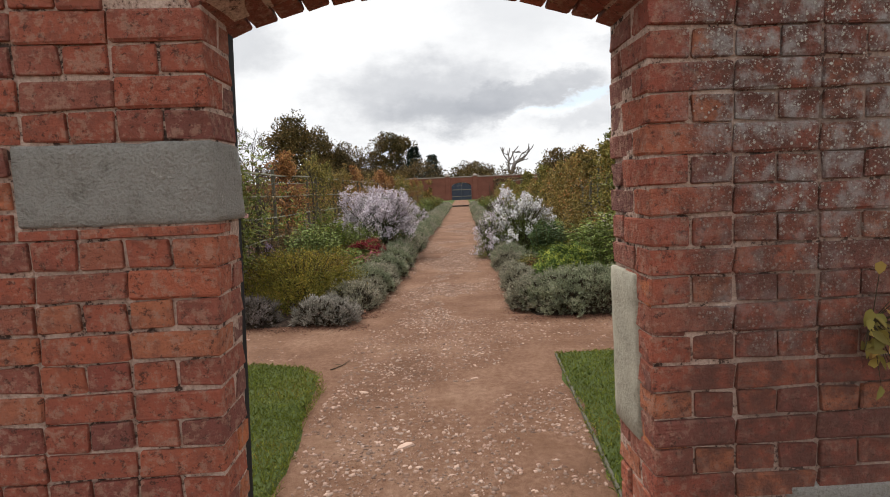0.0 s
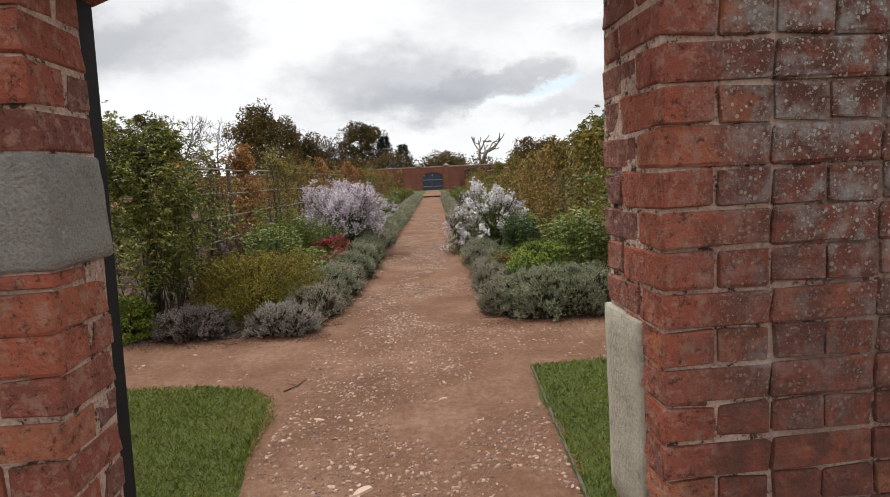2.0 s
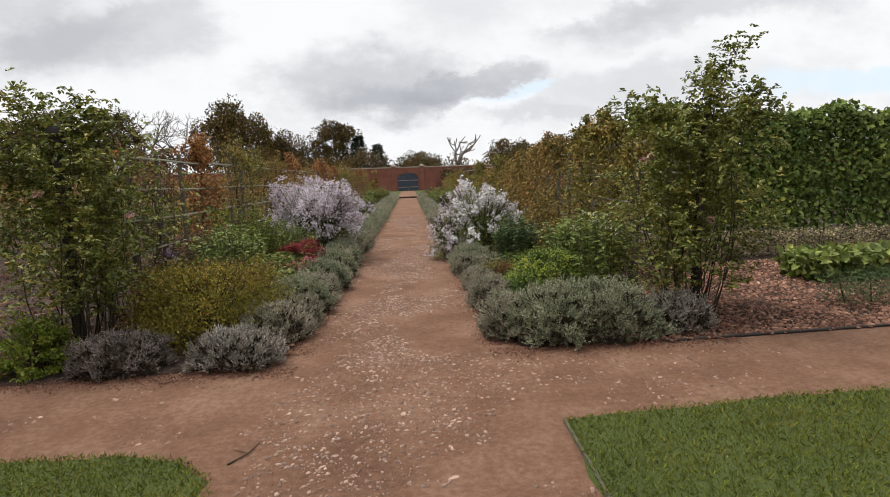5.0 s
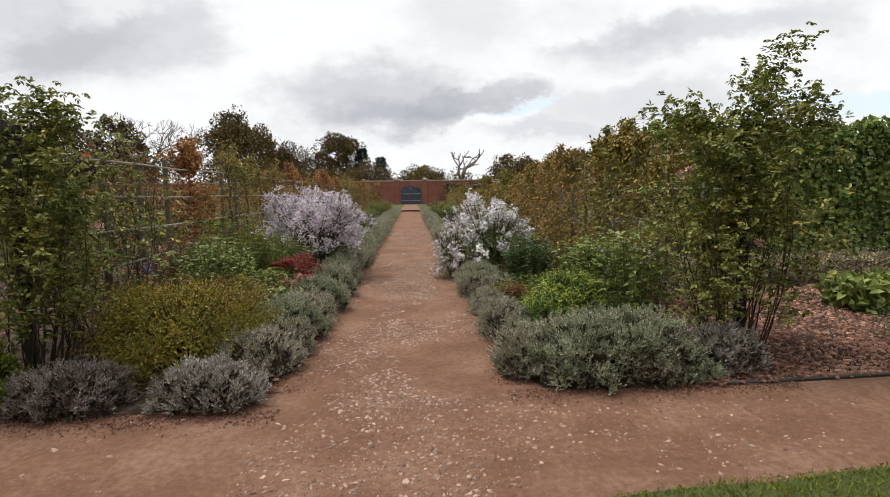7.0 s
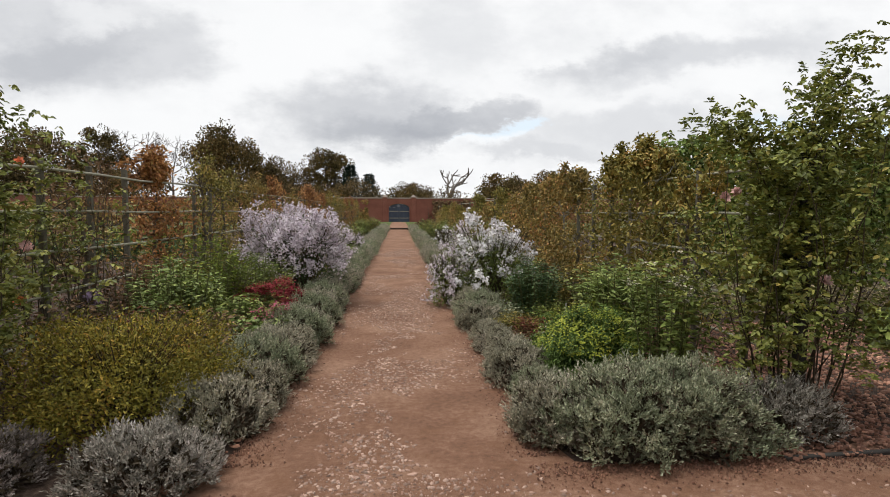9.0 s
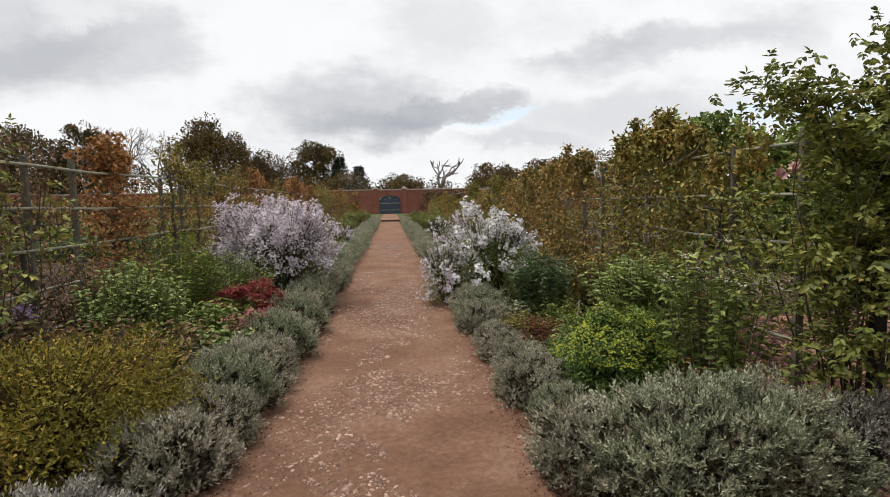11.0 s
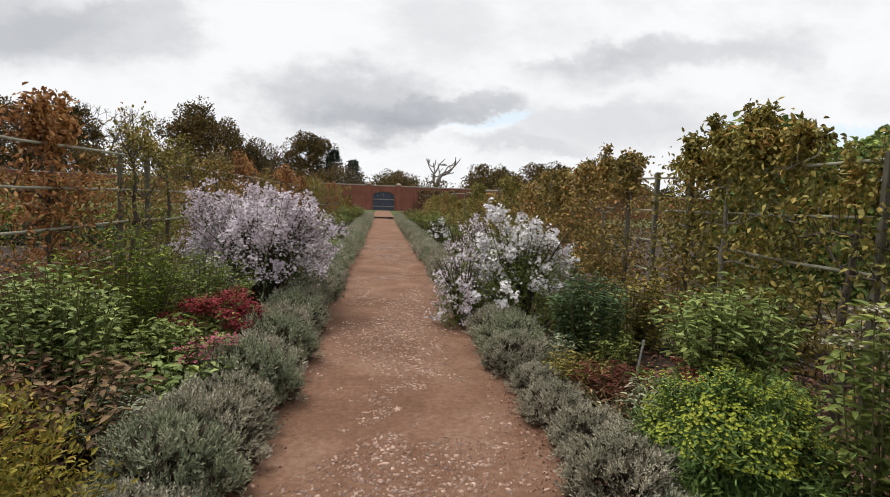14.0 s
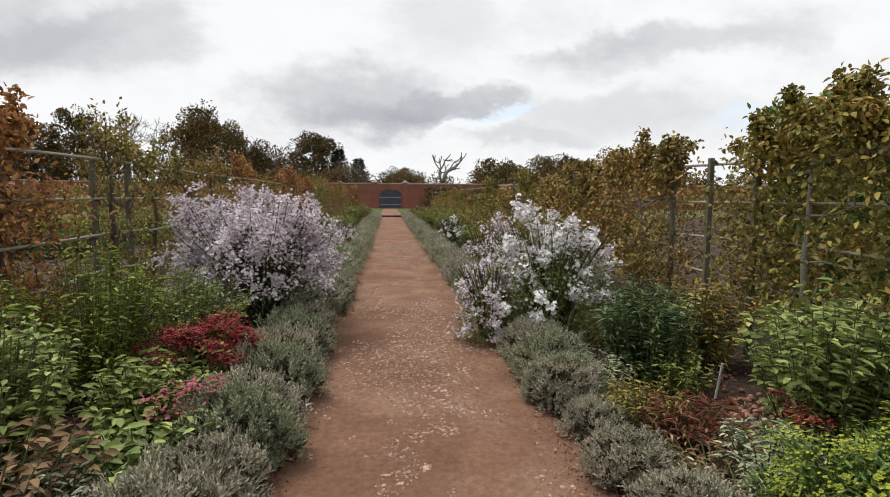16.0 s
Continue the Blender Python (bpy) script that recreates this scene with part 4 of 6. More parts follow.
def leafy_clump(name, seed, label, category, m, r, h, stems, mat, leaf, width, per=14, top=None, spread=1.0):
    """Upright stems from one root with pairs of broad leaves all the way up."""
    rng = np.random.default_rng(seed)
    t = thing(name, label, category, m)
    segs, P, D, N, tips = [], [], [], [], []
    for _ in range(stems):
        a = rng.uniform(0, 6.28)
        q = np.array([math.cos(a), math.sin(a), 0]) * rng.uniform(0.0, 1) ** 0.6 * r
        hh = h * rng.uniform(0.72, 1.05) * (1 - 0.25 * (np.linalg.norm(q) / r) ** 2)
        b = q * 0.55
        tip = q * spread + np.array([0, 0, hh])
        segs.append((b, tip, 0.006, 0.003))
        tips.append(tip)
        for s in np.linspace(0.12, 1, per):
            for _ in (0, 1):
                w = rng.uniform(0, 6.28)
                out = np.array([math.cos(w), math.sin(w), rng.uniform(-0.1, 0.5)])
                P.append(b + (tip - b) * s + out * 0.015)
                D.append(out)
                N.append(LEAF_UP + rng.normal(0, 0.3, 3))
    n = len(P)
    put_mesh("foliage", blades(np.array(P), np.array(D), np.array(N), rng.uniform(0.6, 1.2, n) * leaf, rng.uniform(0.8, 1.2, n) * width, 0.18, True, 0.25), mat, t)
    put_mesh("stalk_mass", tubes(segs, 4), M_STALK, t)
    if top:
        tips = np.array(tips)
        C = np.repeat(tips, top[1], 0) + rng.normal(0, 1, (len(tips) * top[1], 3)) * np.array([top[2], top[2], top[2] * 0.35])
        put_mesh("blossom", daisies(rng, C, unit(LEAF_UP + rng.normal(0, 0.35, C.shape)), top[3], 5), top[0], t, top[4])
    return t


def espalier(seed, label, m, half_len, h, mat, n, leaf=0.055, depth=0.22, bark=M_BARK, crown_low=0.25, category="fruit tree", spikes=10):
    """A trained fruit tree: trunk, level arms in the line of the fence (local y), leaves and top shoots."""
    rng = np.random.default_rng(seed)
    t = thing("espalier_tree", label, category, m, "trained fruit trees")
    pts = [np.zeros(3)] + [np.array([rng.normal(0, 0.025), rng.normal(0, 0.035), h * 0.85 * (i + 1) / 7]) for i in range(7)]
    put_mesh("trunk", chain(pts, np.linspace(0.042, 0.014, 8), 7), bark, t)
    arms, P = [], []
    for z in np.arange(0.30, h * 0.95, 0.36):
        for s in (-1, 1):
            a = np.array([0, 0, z + rng.normal(0, 0.05)])
            bar = [a]
            for i in range(5):
                b = a + np.array([rng.normal(0, 0.03), s * half_len / 5, rng.normal(0.015, 0.055)])
                bar.append(b)
                for _ in range(2):
                    c = a + (b - a) * rng.random()
                    e = c + np.array([rng.normal(0, 0.1), rng.normal(0, 0.07), rng.uniform(0.06, 0.26)])
                    arms.append((c, e, 0.006, 0.003))
                    P.append(e)
                a = b
            put_mesh("arm", chain(bar, np.linspace(0.0125, 0.0045, 6), 5), bark, t)
    for _ in range(spikes):
        c = np.array([rng.normal(0, 0.06), rng.uniform(-1, 1) * half_len * 0.8, h * rng.uniform(0.82, 0.95)])
        e = c + np.array([rng.normal(0, 0.05), rng.normal(0, 0.08), rng.uniform(0.15, 0.5)])
        arms.append((c, e, 0.006, 0.002))
        P += [c + (e - c) * k for k in (0.2, 0.4, 0.6, 0.8, 1.0)]
    put_mesh("twig_mass", tubes(arms, 4), bark, t)
    P = np.array(P)
    low = P[:, 2] > crown_low
    P = P[low]
    roots = P[rng.integers(0, len(P), n)]
    tight = np.where(roots[:, 2:] > h * 0.90, 0.3, 1.0)
    pick = roots + tight * rng.normal(0, 1, (n, 3)) * np.array([depth * 0.55, 0.12, 0.12]) * np.where(rng.random((n, 1)) < 0.3, 0.5, 1.0)
    pick[:, 2] = np.clip(pick[:, 2], 0.1, h + 0.5)
    D = unit(rng.normal(0, 1, (n, 3)) + np.array([0, 0, -0.15]))
    put_mesh("foliage", blades(pick, D, LEAF_UP + rng.normal(0, 0.7, (n, 3)), rng.uniform(0.6, 1.2, n) * leaf, rng.uniform(0.8, 1.2, n) * leaf * 0.5, 0.2, True, 0.2), mat, t)
    return t


def tree(name, seed, label, x, y, h, rx, rz, mat, leaves_n=5000, leaf=0.55, count=38, trunk_r=0.35, low=-0.85):
    """A broad-leaved tree: trunk, limbs and an uneven, gappy crown of leaf clumps."""
    rng = np.random.default_rng(seed)
    t = thing(name, label, "tree", pose(x, y, -0.06))
    leaves_n, leaf, count = int(leaves_n * 1.35), leaf * 0.66, int(count * 1.5)
    ends = []
    segs = limbs(rng, (0, 0, 0), (0, 0, 1), h * 0.33, trunk_r, 3, 3, 0.34, 0.1, 0.62, None, ends)
    put_mesh("trunk", tubes(segs, 6), M_BARK, t)
    P, N = clumps(rng, leaves_n, (0, 0, h - rz * 1.02), (rx * 0.86, rx * 0.86, rz * 0.8), count, rx * 0.24, low, 0.25, True)
    D = unit(N + rng.normal(0, 0.8, P.shape))
    put_mesh("crown", blades(P, D, N + rng.normal(0, 0.5, P.shape), rng.uniform(0.6, 1.3, len(P)) * leaf, leaf * 0.7, 0.2), mat, t)
    return t


def bare_tree(name, seed, label, x, y, h, depth=5, fork=3, r=0.28, bend=0.34, mat=M_BARK, trunk=0.34, up=0.1):
    rng = np.random.default_rng(seed)
    t = thing(name, label, "tree", pose(x, y, -0.06))
    segs = limbs(rng, (0, 0, 0), (0, 0, 1), h * trunk, r, depth, fork, bend, up, 0.7)
    put_mesh("trunk", tubes(segs[:3], 7), mat, t)
    put_mesh("branchwork", tubes(segs[3:], 4), mat, t)
    return t


# ---- fences and posts ----
def fence(name, x, ys, y_end, label, seed):
    rng = random.Random(seed)
    t = thing(name, label, "fence", pose(x, 0, 0.0))
    for y in ys:
        w = 0.021 + rng.random() * 0.006
        b = box(bmesh.new(), -w, w, y - w, y + w, -0.05, 1.93 + rng.uniform(-0.03, 0.03), 0.005)
        part("post", b, M_POST, t)
    for z in (0.36, 0.73, 1.10, 1.47, 1.85):
        y = ys[0] - 0.3
        while y < y_end:
            n = min(y_end, y + 5.5)
            pts = [(0.042 + rng.gauss(0, 0.004), min(n, y + 0.9 * k), z + rng.gauss(0, 0.012)) for k in range(int((n - y) / 0.9) + 2)]
            put_mesh("rail", chain(pts, 0.014), M_RAIL, t)
            y = n
    return t


FENCE_YS = [9.65, 10.3, 11.05, 11.75, 13.8, 14.5, 16.6, 17.3, 19.4, 20.1, 22.2, 25, 28, 31, 34, 37, 40, 43, 46]
fence("fence", -3.09, FENCE_YS, 47, "weathered timber espalier fence with thin rails", 1)
fence("fence", 3.07, [9.7, 10.5, 12.7, 13.4, 14.1, 16.1, 17.4, 19.5, 22, 25, 28, 31, 34, 37, 40, 43, 46], 47, "weathered timber espalier fence grown with fruit trees", 2)


def finial_post(x, y, h, label):
    t = thing("rose_post", label, "post", pose(x, y, 0))
    part("post", box(bmesh.new(), -0.035, 0.035, -0.035, 0.035, -0.05, h, 0.006), M_DARKPOST, t)
    c = box(bmesh.new(), -0.06, 0.06, -0.06, 0.06, h, h + 0.025, 0.006)
    part("cap", c, M_DARKPOST, t)
    b = bmesh.new()
    bmesh.ops.create_uvsphere(b, u_segments=14, v_segments=10, radius=0.07, matrix=Matrix.Translation((0, 0, h + 0.088)))
    for f in b.faces:
        f.smooth = True
    part("ball_finial", b, M_DARKPOST, t)
    return t


finial_post(-3.0, 8.95, 1.92, "dark timber post with ball finial under a climbing rose")
finial_post(3.06, 9.04, 1.92, "dark timber post with ball finial under a climbing rose")


def climbing_rose(seed, label, x, y, h, r, n, bloom, blooms, long_shoots):
    """A climber: bare canes low down, leaves above, arching shoots over the top and a few blooms."""
    rng = np.random.default_rng(seed)
    t = thing("climbing_rose", label, "rose", pose(x, y, 0.02))
    heads = []
    for i in range(30):
        a = rng.uniform(0, 6.28)
        b = np.array([math.cos(a), math.sin(a), 0]) * rng.uniform(0.05, 0.32)
        p, d = b, unit(np.array([math.cos(a) * 0.25, math.sin(a) * 0.25, 1.0]) + rng.normal(0, 0.08, 3))
        length, line = h * rng.uniform(0.55, 1.0), [b]
        for k in range(6):
            q = p + d * length / 6
            line.append(q)
            d = unit(d + rng.normal(0, 0.13, 3) - np.array([q[0], q[1], 0]) * 0.12)
            p = q
            if p[2] > 0.45 and np.hypot(p[0], p[1]) < r * 1.6:
                heads.append(p + rng.normal(0, 1, 3) * np.array([r * 0.5, r * 0.5, 0.12]))
        put_mesh("cane", chain(line, np.linspace(0.007, 0.0025, 7), 5), M_TWIG, t)
    for lx, ly, lz in long_shoots:
        p = np.array([lx * 0.2, ly * 0.2, h * 0.7])
        e, line = np.array([lx, ly, lz]), [p]
        for k in range(6):
            s = (k + 1) / 6
            q = np.array([lx * 0.2, ly * 0.2, h * 0.7]) * (1 - s) + e * s + np.array([0, 0, 0.25 * math.sin(math.pi * s)])
            line.append(q)
            p = q
            heads += [q + rng.normal(0, 0.035, 3)] * 2
        put_mesh("cane", chain(line, np.linspace(0.006, 0.0015, 7), 5), M_TWIG, t)
    heads += [np.array([rng.normal(0, 0.24), rng.normal(0, 0.24), rng.uniform(0.8, h)]) for _ in range(70)]
    heads = np.array(heads)
    c = heads[rng.integers(0, len(heads), n // 5)] + rng.normal(0, 0.085, (n // 5, 3))
    c[:, 2] = np.maximum(c[:, 2], 0.35)
    w = unit(rng.normal(0, 1, c.shape) + np.array([0, 0, -0.1]))
    side = unit(np.cross(w, LEAF_UP))
    P, D = [], []
    for off, turn in ((0.0, 0.0), (-0.012, 0.9), (-0.012, -0.9), (-0.04, 1.1), (-0.04, -1.1)):
        P.append(c + w * off)
        D.append(unit(w * math.cos(turn) + side * math.sin(turn)))
    P, D = np.concatenate(P), np.concatenate(D)
    m = len(P)
    put_mesh("foliage", blades(P, D, LEAF_UP + rng.normal(0, 0.5, (m, 3)), rng.uniform(0.7, 1.2, m) * 0.045, rng.uniform(0.8, 1.1, m) * 0.027, 0.15, True, 0.25), M_ROSE, t)
    for bx, by, bz in blooms:
        C = np.array([[bx, by, bz]]) + rng.normal(0, 0.006, (5, 3))
        N = unit(np.array([[-bx * 0.3, -1, 0.3]]) + rng.normal(0, 0.5, (5, 3)))
        put_mesh("bloom", daisies(rng, C, N, 0.045, 7), bloom, t, "soft pink rose bloom" if bloom is M_PINK else "orange rose bloom")
    return t


climbing_rose(21, "tall leafy climbing rose on a post with pink bloom", 3.0, 9.08, 2.1, 0.44, 18500, M_PINK, [(-0.36, 0.3, 1.58), (-0.3, 0.26, 1.62), (0.1, -0.2, 0.98)],
              [(-0.7, 0.1, 2.1), (0.3, 0.1, 2.45), (0.5, 0, 2.72), (0.7, 0.1, 2.2), (0.95, 0.1, 2.0), (-0.35, 0.2, 2.05), (0.1, -0.1, 2.3)])
climbing_rose(22, "tall leafy climbing rose on a dark post with pink bloom", -3.0, 9.0, 2.1, 0.44, 15500, M_PINK, [(-0.05, -0.3, 1.45), (0.3, 0.5, 1.2)],
              [(-0.75, 0.0, 2.1), (-0.3, 0.0, 2.3), (0.4, 0.2, 2.15), (0.1, 0.2, 2.25), (-1.0, 0.0, 1.6), (-0.9, -0.2, 1.2)])
climbing_rose(23, "thin climbing rose on fence rails with orange bloom", -3.1, 10.1, 1.75, 0.35, 3000, M_ORANGE, [(0.05, -0.1, 1.85), (-0.2, -0.35, 1.8), (0.2, -0.4, 0.75)], [(0.2, 0.3, 1.9)])

# ---- beds: edging ----
near_lav = [lavender(31 + i, (0.38, 0.36, 0.34 + 0.03 * i), mat, 1700, "clipped grey lavender mound edging the sandy path") for i, mat in enumerate((M_LAV, M_LAV_GREEN, M_LAV))]
far_lav = [lavender(41 + i, (0.36, 0.36, 0.40), M_LAV_GREEN if i else M_LAV, 420, "clipped grey lavender mound edging the sandy path", 5, 0.09, 0.05, 0.018) for i in range(2)]
plant_rng = random.Random(3)


def plant_row(x, y0, y1, step, low, high):
    y = y0
    while y < y1:
        src = plant_rng.choice(near_lav if y < 17 else far_lav)
        s = plant_rng.uniform(low, high)
        copy = copy_thing(src, pose(x + plant_rng.uniform(-0.07, 0.07), y, 0.02, 0, 0, plant_rng.uniform(0, 360)))
        copy.scale = (s, s, s * plant_rng.uniform(0.9, 1.1))
        y += step * plant_rng.uniform(0.85, 1.1)


plant_row(-1.14, 8.95, 47.5, 0.47, 0.85, 1.1)
plant_row(1.10, 9.35, 12, 0.5, 0.62, 0.85)
plant_row(1.12, 12, 47.5, 0.55, 0.8, 1.0)
for i, o in enumerate(near_lav):
    o.matrix_basis = pose((-1.12, -1.1, 1.15)[i], (48.0, 48.6, 48.2)[i], 0.02)
for i, o in enumerate(far_lav):
    o.matrix_basis = pose((-1.15, 1.15)[i], 49.2 - 0.3 * i, 0.02)

lavender(51, (0.42, 0.30, 0.27), M_LAV_MAUVE, 1700, "mauve-grey lavender at the bed corner").matrix_basis = pose(-1.34, 8.27, 0.02)
lavender(52, (0.44, 0.30, 0.30), M_LAV_DRY, 1500, "dry mauve lavender at the front of the bed").matrix_basis = pose(-2.28, 8.25, 0.02)
lavender(53, (0.85, 0.52, 0.50), M_LAV_GREEN, 6000, "broad grey-green lavender mound at the bed corner").matrix_basis = pose(1.72, 8.62, 0.02)
lavender(54, (0.36, 0.34, 0.36), M_LAV, 1400, "grey lavender at the bed corner").matrix_basis = pose(1.1, 8.72, 0.02)
lavender(55, (0.38, 0.30, 0.34), M_LAV_MAUVE, 1300, "dry mauve lavender beside bark mulch").matrix_basis = pose(2.62, 8.62, 0.02)

# ---- beds: shrubs and flowers ----
bush("golden_bush", 61, "small lime-green bush at the front of the bed", "bush", (0.36, 0.36, 0.46), M_LIME, 4500, 0.035, 0.016, pose(-2.98, 8.35, 0.02))
bush("spirea_bush", 62, "broad olive-gold rounded spirea bush", "bush", (0.84, 0.74, 0.84), M_SPIREA, 24000, 0.030, 0.012, pose(-1.88, 9.15, 0.02), 0.10, 90)
bush("lime_bush", 63, "rounded lime-green bush with yellow tips", "bush", (0.54, 0.50, 0.62), M_BUSH_GREEN, 19000, 0.045, 0.012, pose(1.74, 9.95, 0.02), 0.15, 60, lumps=8.0)
rng0 = np.random.default_rng(64)
P0, N0 = mound(rng0, 3400, (0.53, 0.49, 0.63), 0.15, 0.42, 8)
put_mesh("blossom", daisies(rng0, P0, unit(N0 + LEAF_UP), 0.0105, 5), M_LIMETIP, bpy.data.objects["lime_bush"], "yellow-green flower tips")
leafy_clump("phlox", 65, "tall leafy phlox clump past flowering", "phlox", pose(2.28, 9.5, 0.02), 0.34, 1.15, 34, M_GREEN, 0.085, 0.034, 16, (M_LAV, 16, 0.022, 0.012, "faded seed heads"))
leafy_clump("peony", 66, "leafy green peony clump", "peony", pose(2.5, 11.15, 0.02), 0.5, 0.95, 90, M_BLUEGREEN, 0.085, 0.034, 15, spread=1.1)
leafy_clump("dark_perennial", 67, "dense dark green perennial with narrow leaves", "perennial", pose(1.85, 12.25, 0.02), 0.36, 0.85, 90, M_DARKGREEN, 0.075, 0.02, 18)
aster("aster", 68, "tall white aster clump in full flower", pose(1.50, 13.7, 0.02), (0.80, 0.75, 1.33), M_WHITE_PETAL, 5400, M_GREEN, 9000, 0.026, 0.42)
aster("aster", 69, "low lilac aster spilling towards the path", pose(0.84, 13.7, 0.02), (0.40, 0.44, 0.86), M_LILAC_PETAL, 3600, M_GREEN, 2500, 0.018, 0.1)
aster("aster", 70, "pale lilac aster clump beside the path", pose(1.15, 14.8, 0.02), (0.5, 0.6, 1.22), M_LILAC_PETAL, 3000, M_GREEN, 3500, 0.018, 0.2)
aster("aster", 71, "large lilac aster bush in full flower", pose(-1.64, 14.15, 0.02), (1.05, 0.95, 1.52), M_LILAC_PETAL, 26000, M_DARKGREEN, 6000, 0.019, 0.55)
aster("aster", 72, "small mauve aster among stems", pose(-2.75, 10.35, 0.02), (0.24, 0.24, 0.75), M_MAUVE_PETAL, 420, M_BROWN, 900, 0.016, 0.6)
aster("aster", 73, "far pale aster beside the path", pose(-1.35, 21.5, 0.02), (0.45, 0.5, 0.95), M_LILAC_PETAL, 1200, M_GREEN, 1500, 0.025, 0.3)
aster("aster", 74, "far pink-white aster beside the path", pose(1.5, 22.5, 0.02), (0.4, 0.5, 1.0), M_WHITE_PETAL, 900, M_GREEN, 1500, 0.025, 0.3)
leafy_clump("sedum", 75, "sedum with flat crimson flower heads", "sedum", pose(-1.62, 12.35, 0.02), 0.42, 0.56, 26, M_GREEN, 0.07, 0.035, 7, (M_SEDUM, 170, 0.055, 0.012, "flat crimson flower heads"))
leafy_clump("sedum", 76, "small sedum with dull crimson heads", "sedum", pose(-2.0, 10.0, 0.02), 0.22, 0.42, 9, M_GREEN, 0.06, 0.03, 6, (M_SEDUM, 40, 0.04, 0.012, "flat crimson flower heads"))
leafy_clump("sedum", 77, "small sedum with faded brown-red heads", "sedum", pose(2.08, 11.0, 0.02), 0.2, 0.34, 8, M_BROWN, 0.05, 0.025, 5, (M_SEDUM, 40, 0.035, 0.012, "faded crimson flower heads"))
leafy_clump("peony", 78, "leafy green peony clump with browning leaves", "peony", pose(-2.2, 10.9, 0.02), 0.45, 0.95, 110, M_BLUEGREEN, 0.062, 0.028, 18, spread=1.08)
leafy_clump("peony", 79, "bright leafy green perennial clump", "perennial", pose(-2.4, 12.3, 0.02), 0.5, 1.12, 100, M_LIME, 0.06, 0.02, 20, spread=1.2)
leafy_clump("perennial", 80, "leafy green perennial before the aster", "perennial", pose(-1.95, 12.95, 0.02), 0.45, 0.85, 90, M_GREEN, 0.06, 0.019, 19, spread=1.2)
leafy_clump("perennial", 81, "brown dying perennial stems", "perennial", pose(-1.95, 10.35, 0.02), 0.45, 0.6, 60, M_BROWN, 0.07, 0.03, 12, spread=1.2)
leafy_clump("perennial", 82, "low broad-leaved green plant beside lavender", "perennial", pose(-1.5, 11.0, 0.02), 0.30, 0.34, 50, M_BLUEGREEN, 0.09, 0.045, 5, spread=1.4)
leafy_clump("perennial", 83, "low dry brown perennial by the lavender", "perennial", pose(1.62, 11.25, 0.02), 0.25, 0.24, 50, M_RUSSET, 0.09, 0.012, 7, spread=1.5)
leafy_clump("perennial", 84, "brown dying perennial stems", "perennial", pose(-2.7, 11.3, 0.02), 0.4, 1.0, 60, M_BROWN, 0.06, 0.022, 15)
mixed = [(M_GREEN, 0.9), (M_PEARGREEN, 1.1), (M_BROWN, 0.8), (M_BLUEGREEN, 0.9), (M_ROSE, 1.0)]
for i in range(26):
    side = -1 if i % 2 else 1
    mat, h = mixed[plant_rng.randrange(5)]
    y = 15.6 + (i // 2) * 2.3 + plant_rng.uniform(-0.4, 0.4)
    o = leafy_clump("perennial", 200 + i, "mixed leafy border perennial behind the lavender", "perennial", pose(side * plant_rng.uniform(1.6, 2.5), y, 0.02), 0.5, h * plant_rng.uniform(0.8, 1.2), 40, mat, 0.12, 0.045, 12, spread=1.3)
    tagged(o, group="border perennials")

leafy_clump("perennial", 85, "brown-leaved perennial among leaf litter", "perennial", pose(-2.55, 10.0, 0.02), 0.4, 0.7, 60, M_BROWN, 0.065, 0.026, 12, spread=1.2)
leafy_clump("perennial", 86, "green leafy perennial among brown stems", "perennial", pose(-1.75, 11.6, 0.02), 0.3, 0.5, 50, M_GREEN, 0.075, 0.03, 10, spread=1.3)
leafy_clump("perennial", 87, "olive leafy perennial under the fruit trees", "perennial", pose(2.5, 12.6, 0.02), 0.42, 0.75, 60, M_PEARGREEN, 0.08, 0.03, 12, spread=1.2)
leafy_clump("perennial", 88, "low grey-green perennial tuft at the bed edge", "perennial", pose(1.45, 10.3, 0.02), 0.25, 0.24, 40, M_LAV_GREEN, 0.06, 0.014, 7, spread=1.4)

leafy_clump("pink_perennial", 89, "small raspberry-pink flower spray over lavender", "perennial", pose(-1.36, 11.3, 0.02), 0.2, 0.46, 16, M_GREEN, 0.05, 0.02, 6, (M_RASPBERRY, 16, 0.04, 0.016, "raspberry pink flowers"))
leafy_clump("perennial", 90, "dry grey-brown perennial remains on soil", "perennial", pose(1.5, 10.75, 0.02), 0.32, 0.16, 50, M_BROWN, 0.06, 0.014, 5, spread=1.6)
leafy_clump("perennial", 91, "russet grassy tuft beside the sedum", "perennial", pose(-2.05, 9.95, 0.02), 0.3, 0.62, 34, M_RUSSET, 0.08, 0.014, 10, spread=1.3)

for i, (x, y, r, hh, mat) in enumerate(((1.78, 10.75, 0.22, 0.3, M_LAV_GREEN), (1.45, 11.5, 0.24, 0.28, M_PEARGREEN), (1.95, 12.0, 0.26, 0.4, M_GREEN), (1.4, 12.1, 0.2, 0.3, M_LAV_GREEN), (-1.65, 10.5, 0.24, 0.35, M_LAV_GREEN), (-2.85, 11.9, 0.3, 0.85, M_BROWN), (-2.85, 12.9, 0.3, 0.8, M_COPPER))):
    leafy_clump("perennial", 240 + i, "small leafy perennial tuft on the bed soil", "perennial", pose(x, y, 0.012), r, hh, 44, mat, 0.05, 0.016, 9 + int(hh * 8), spread=1.3)

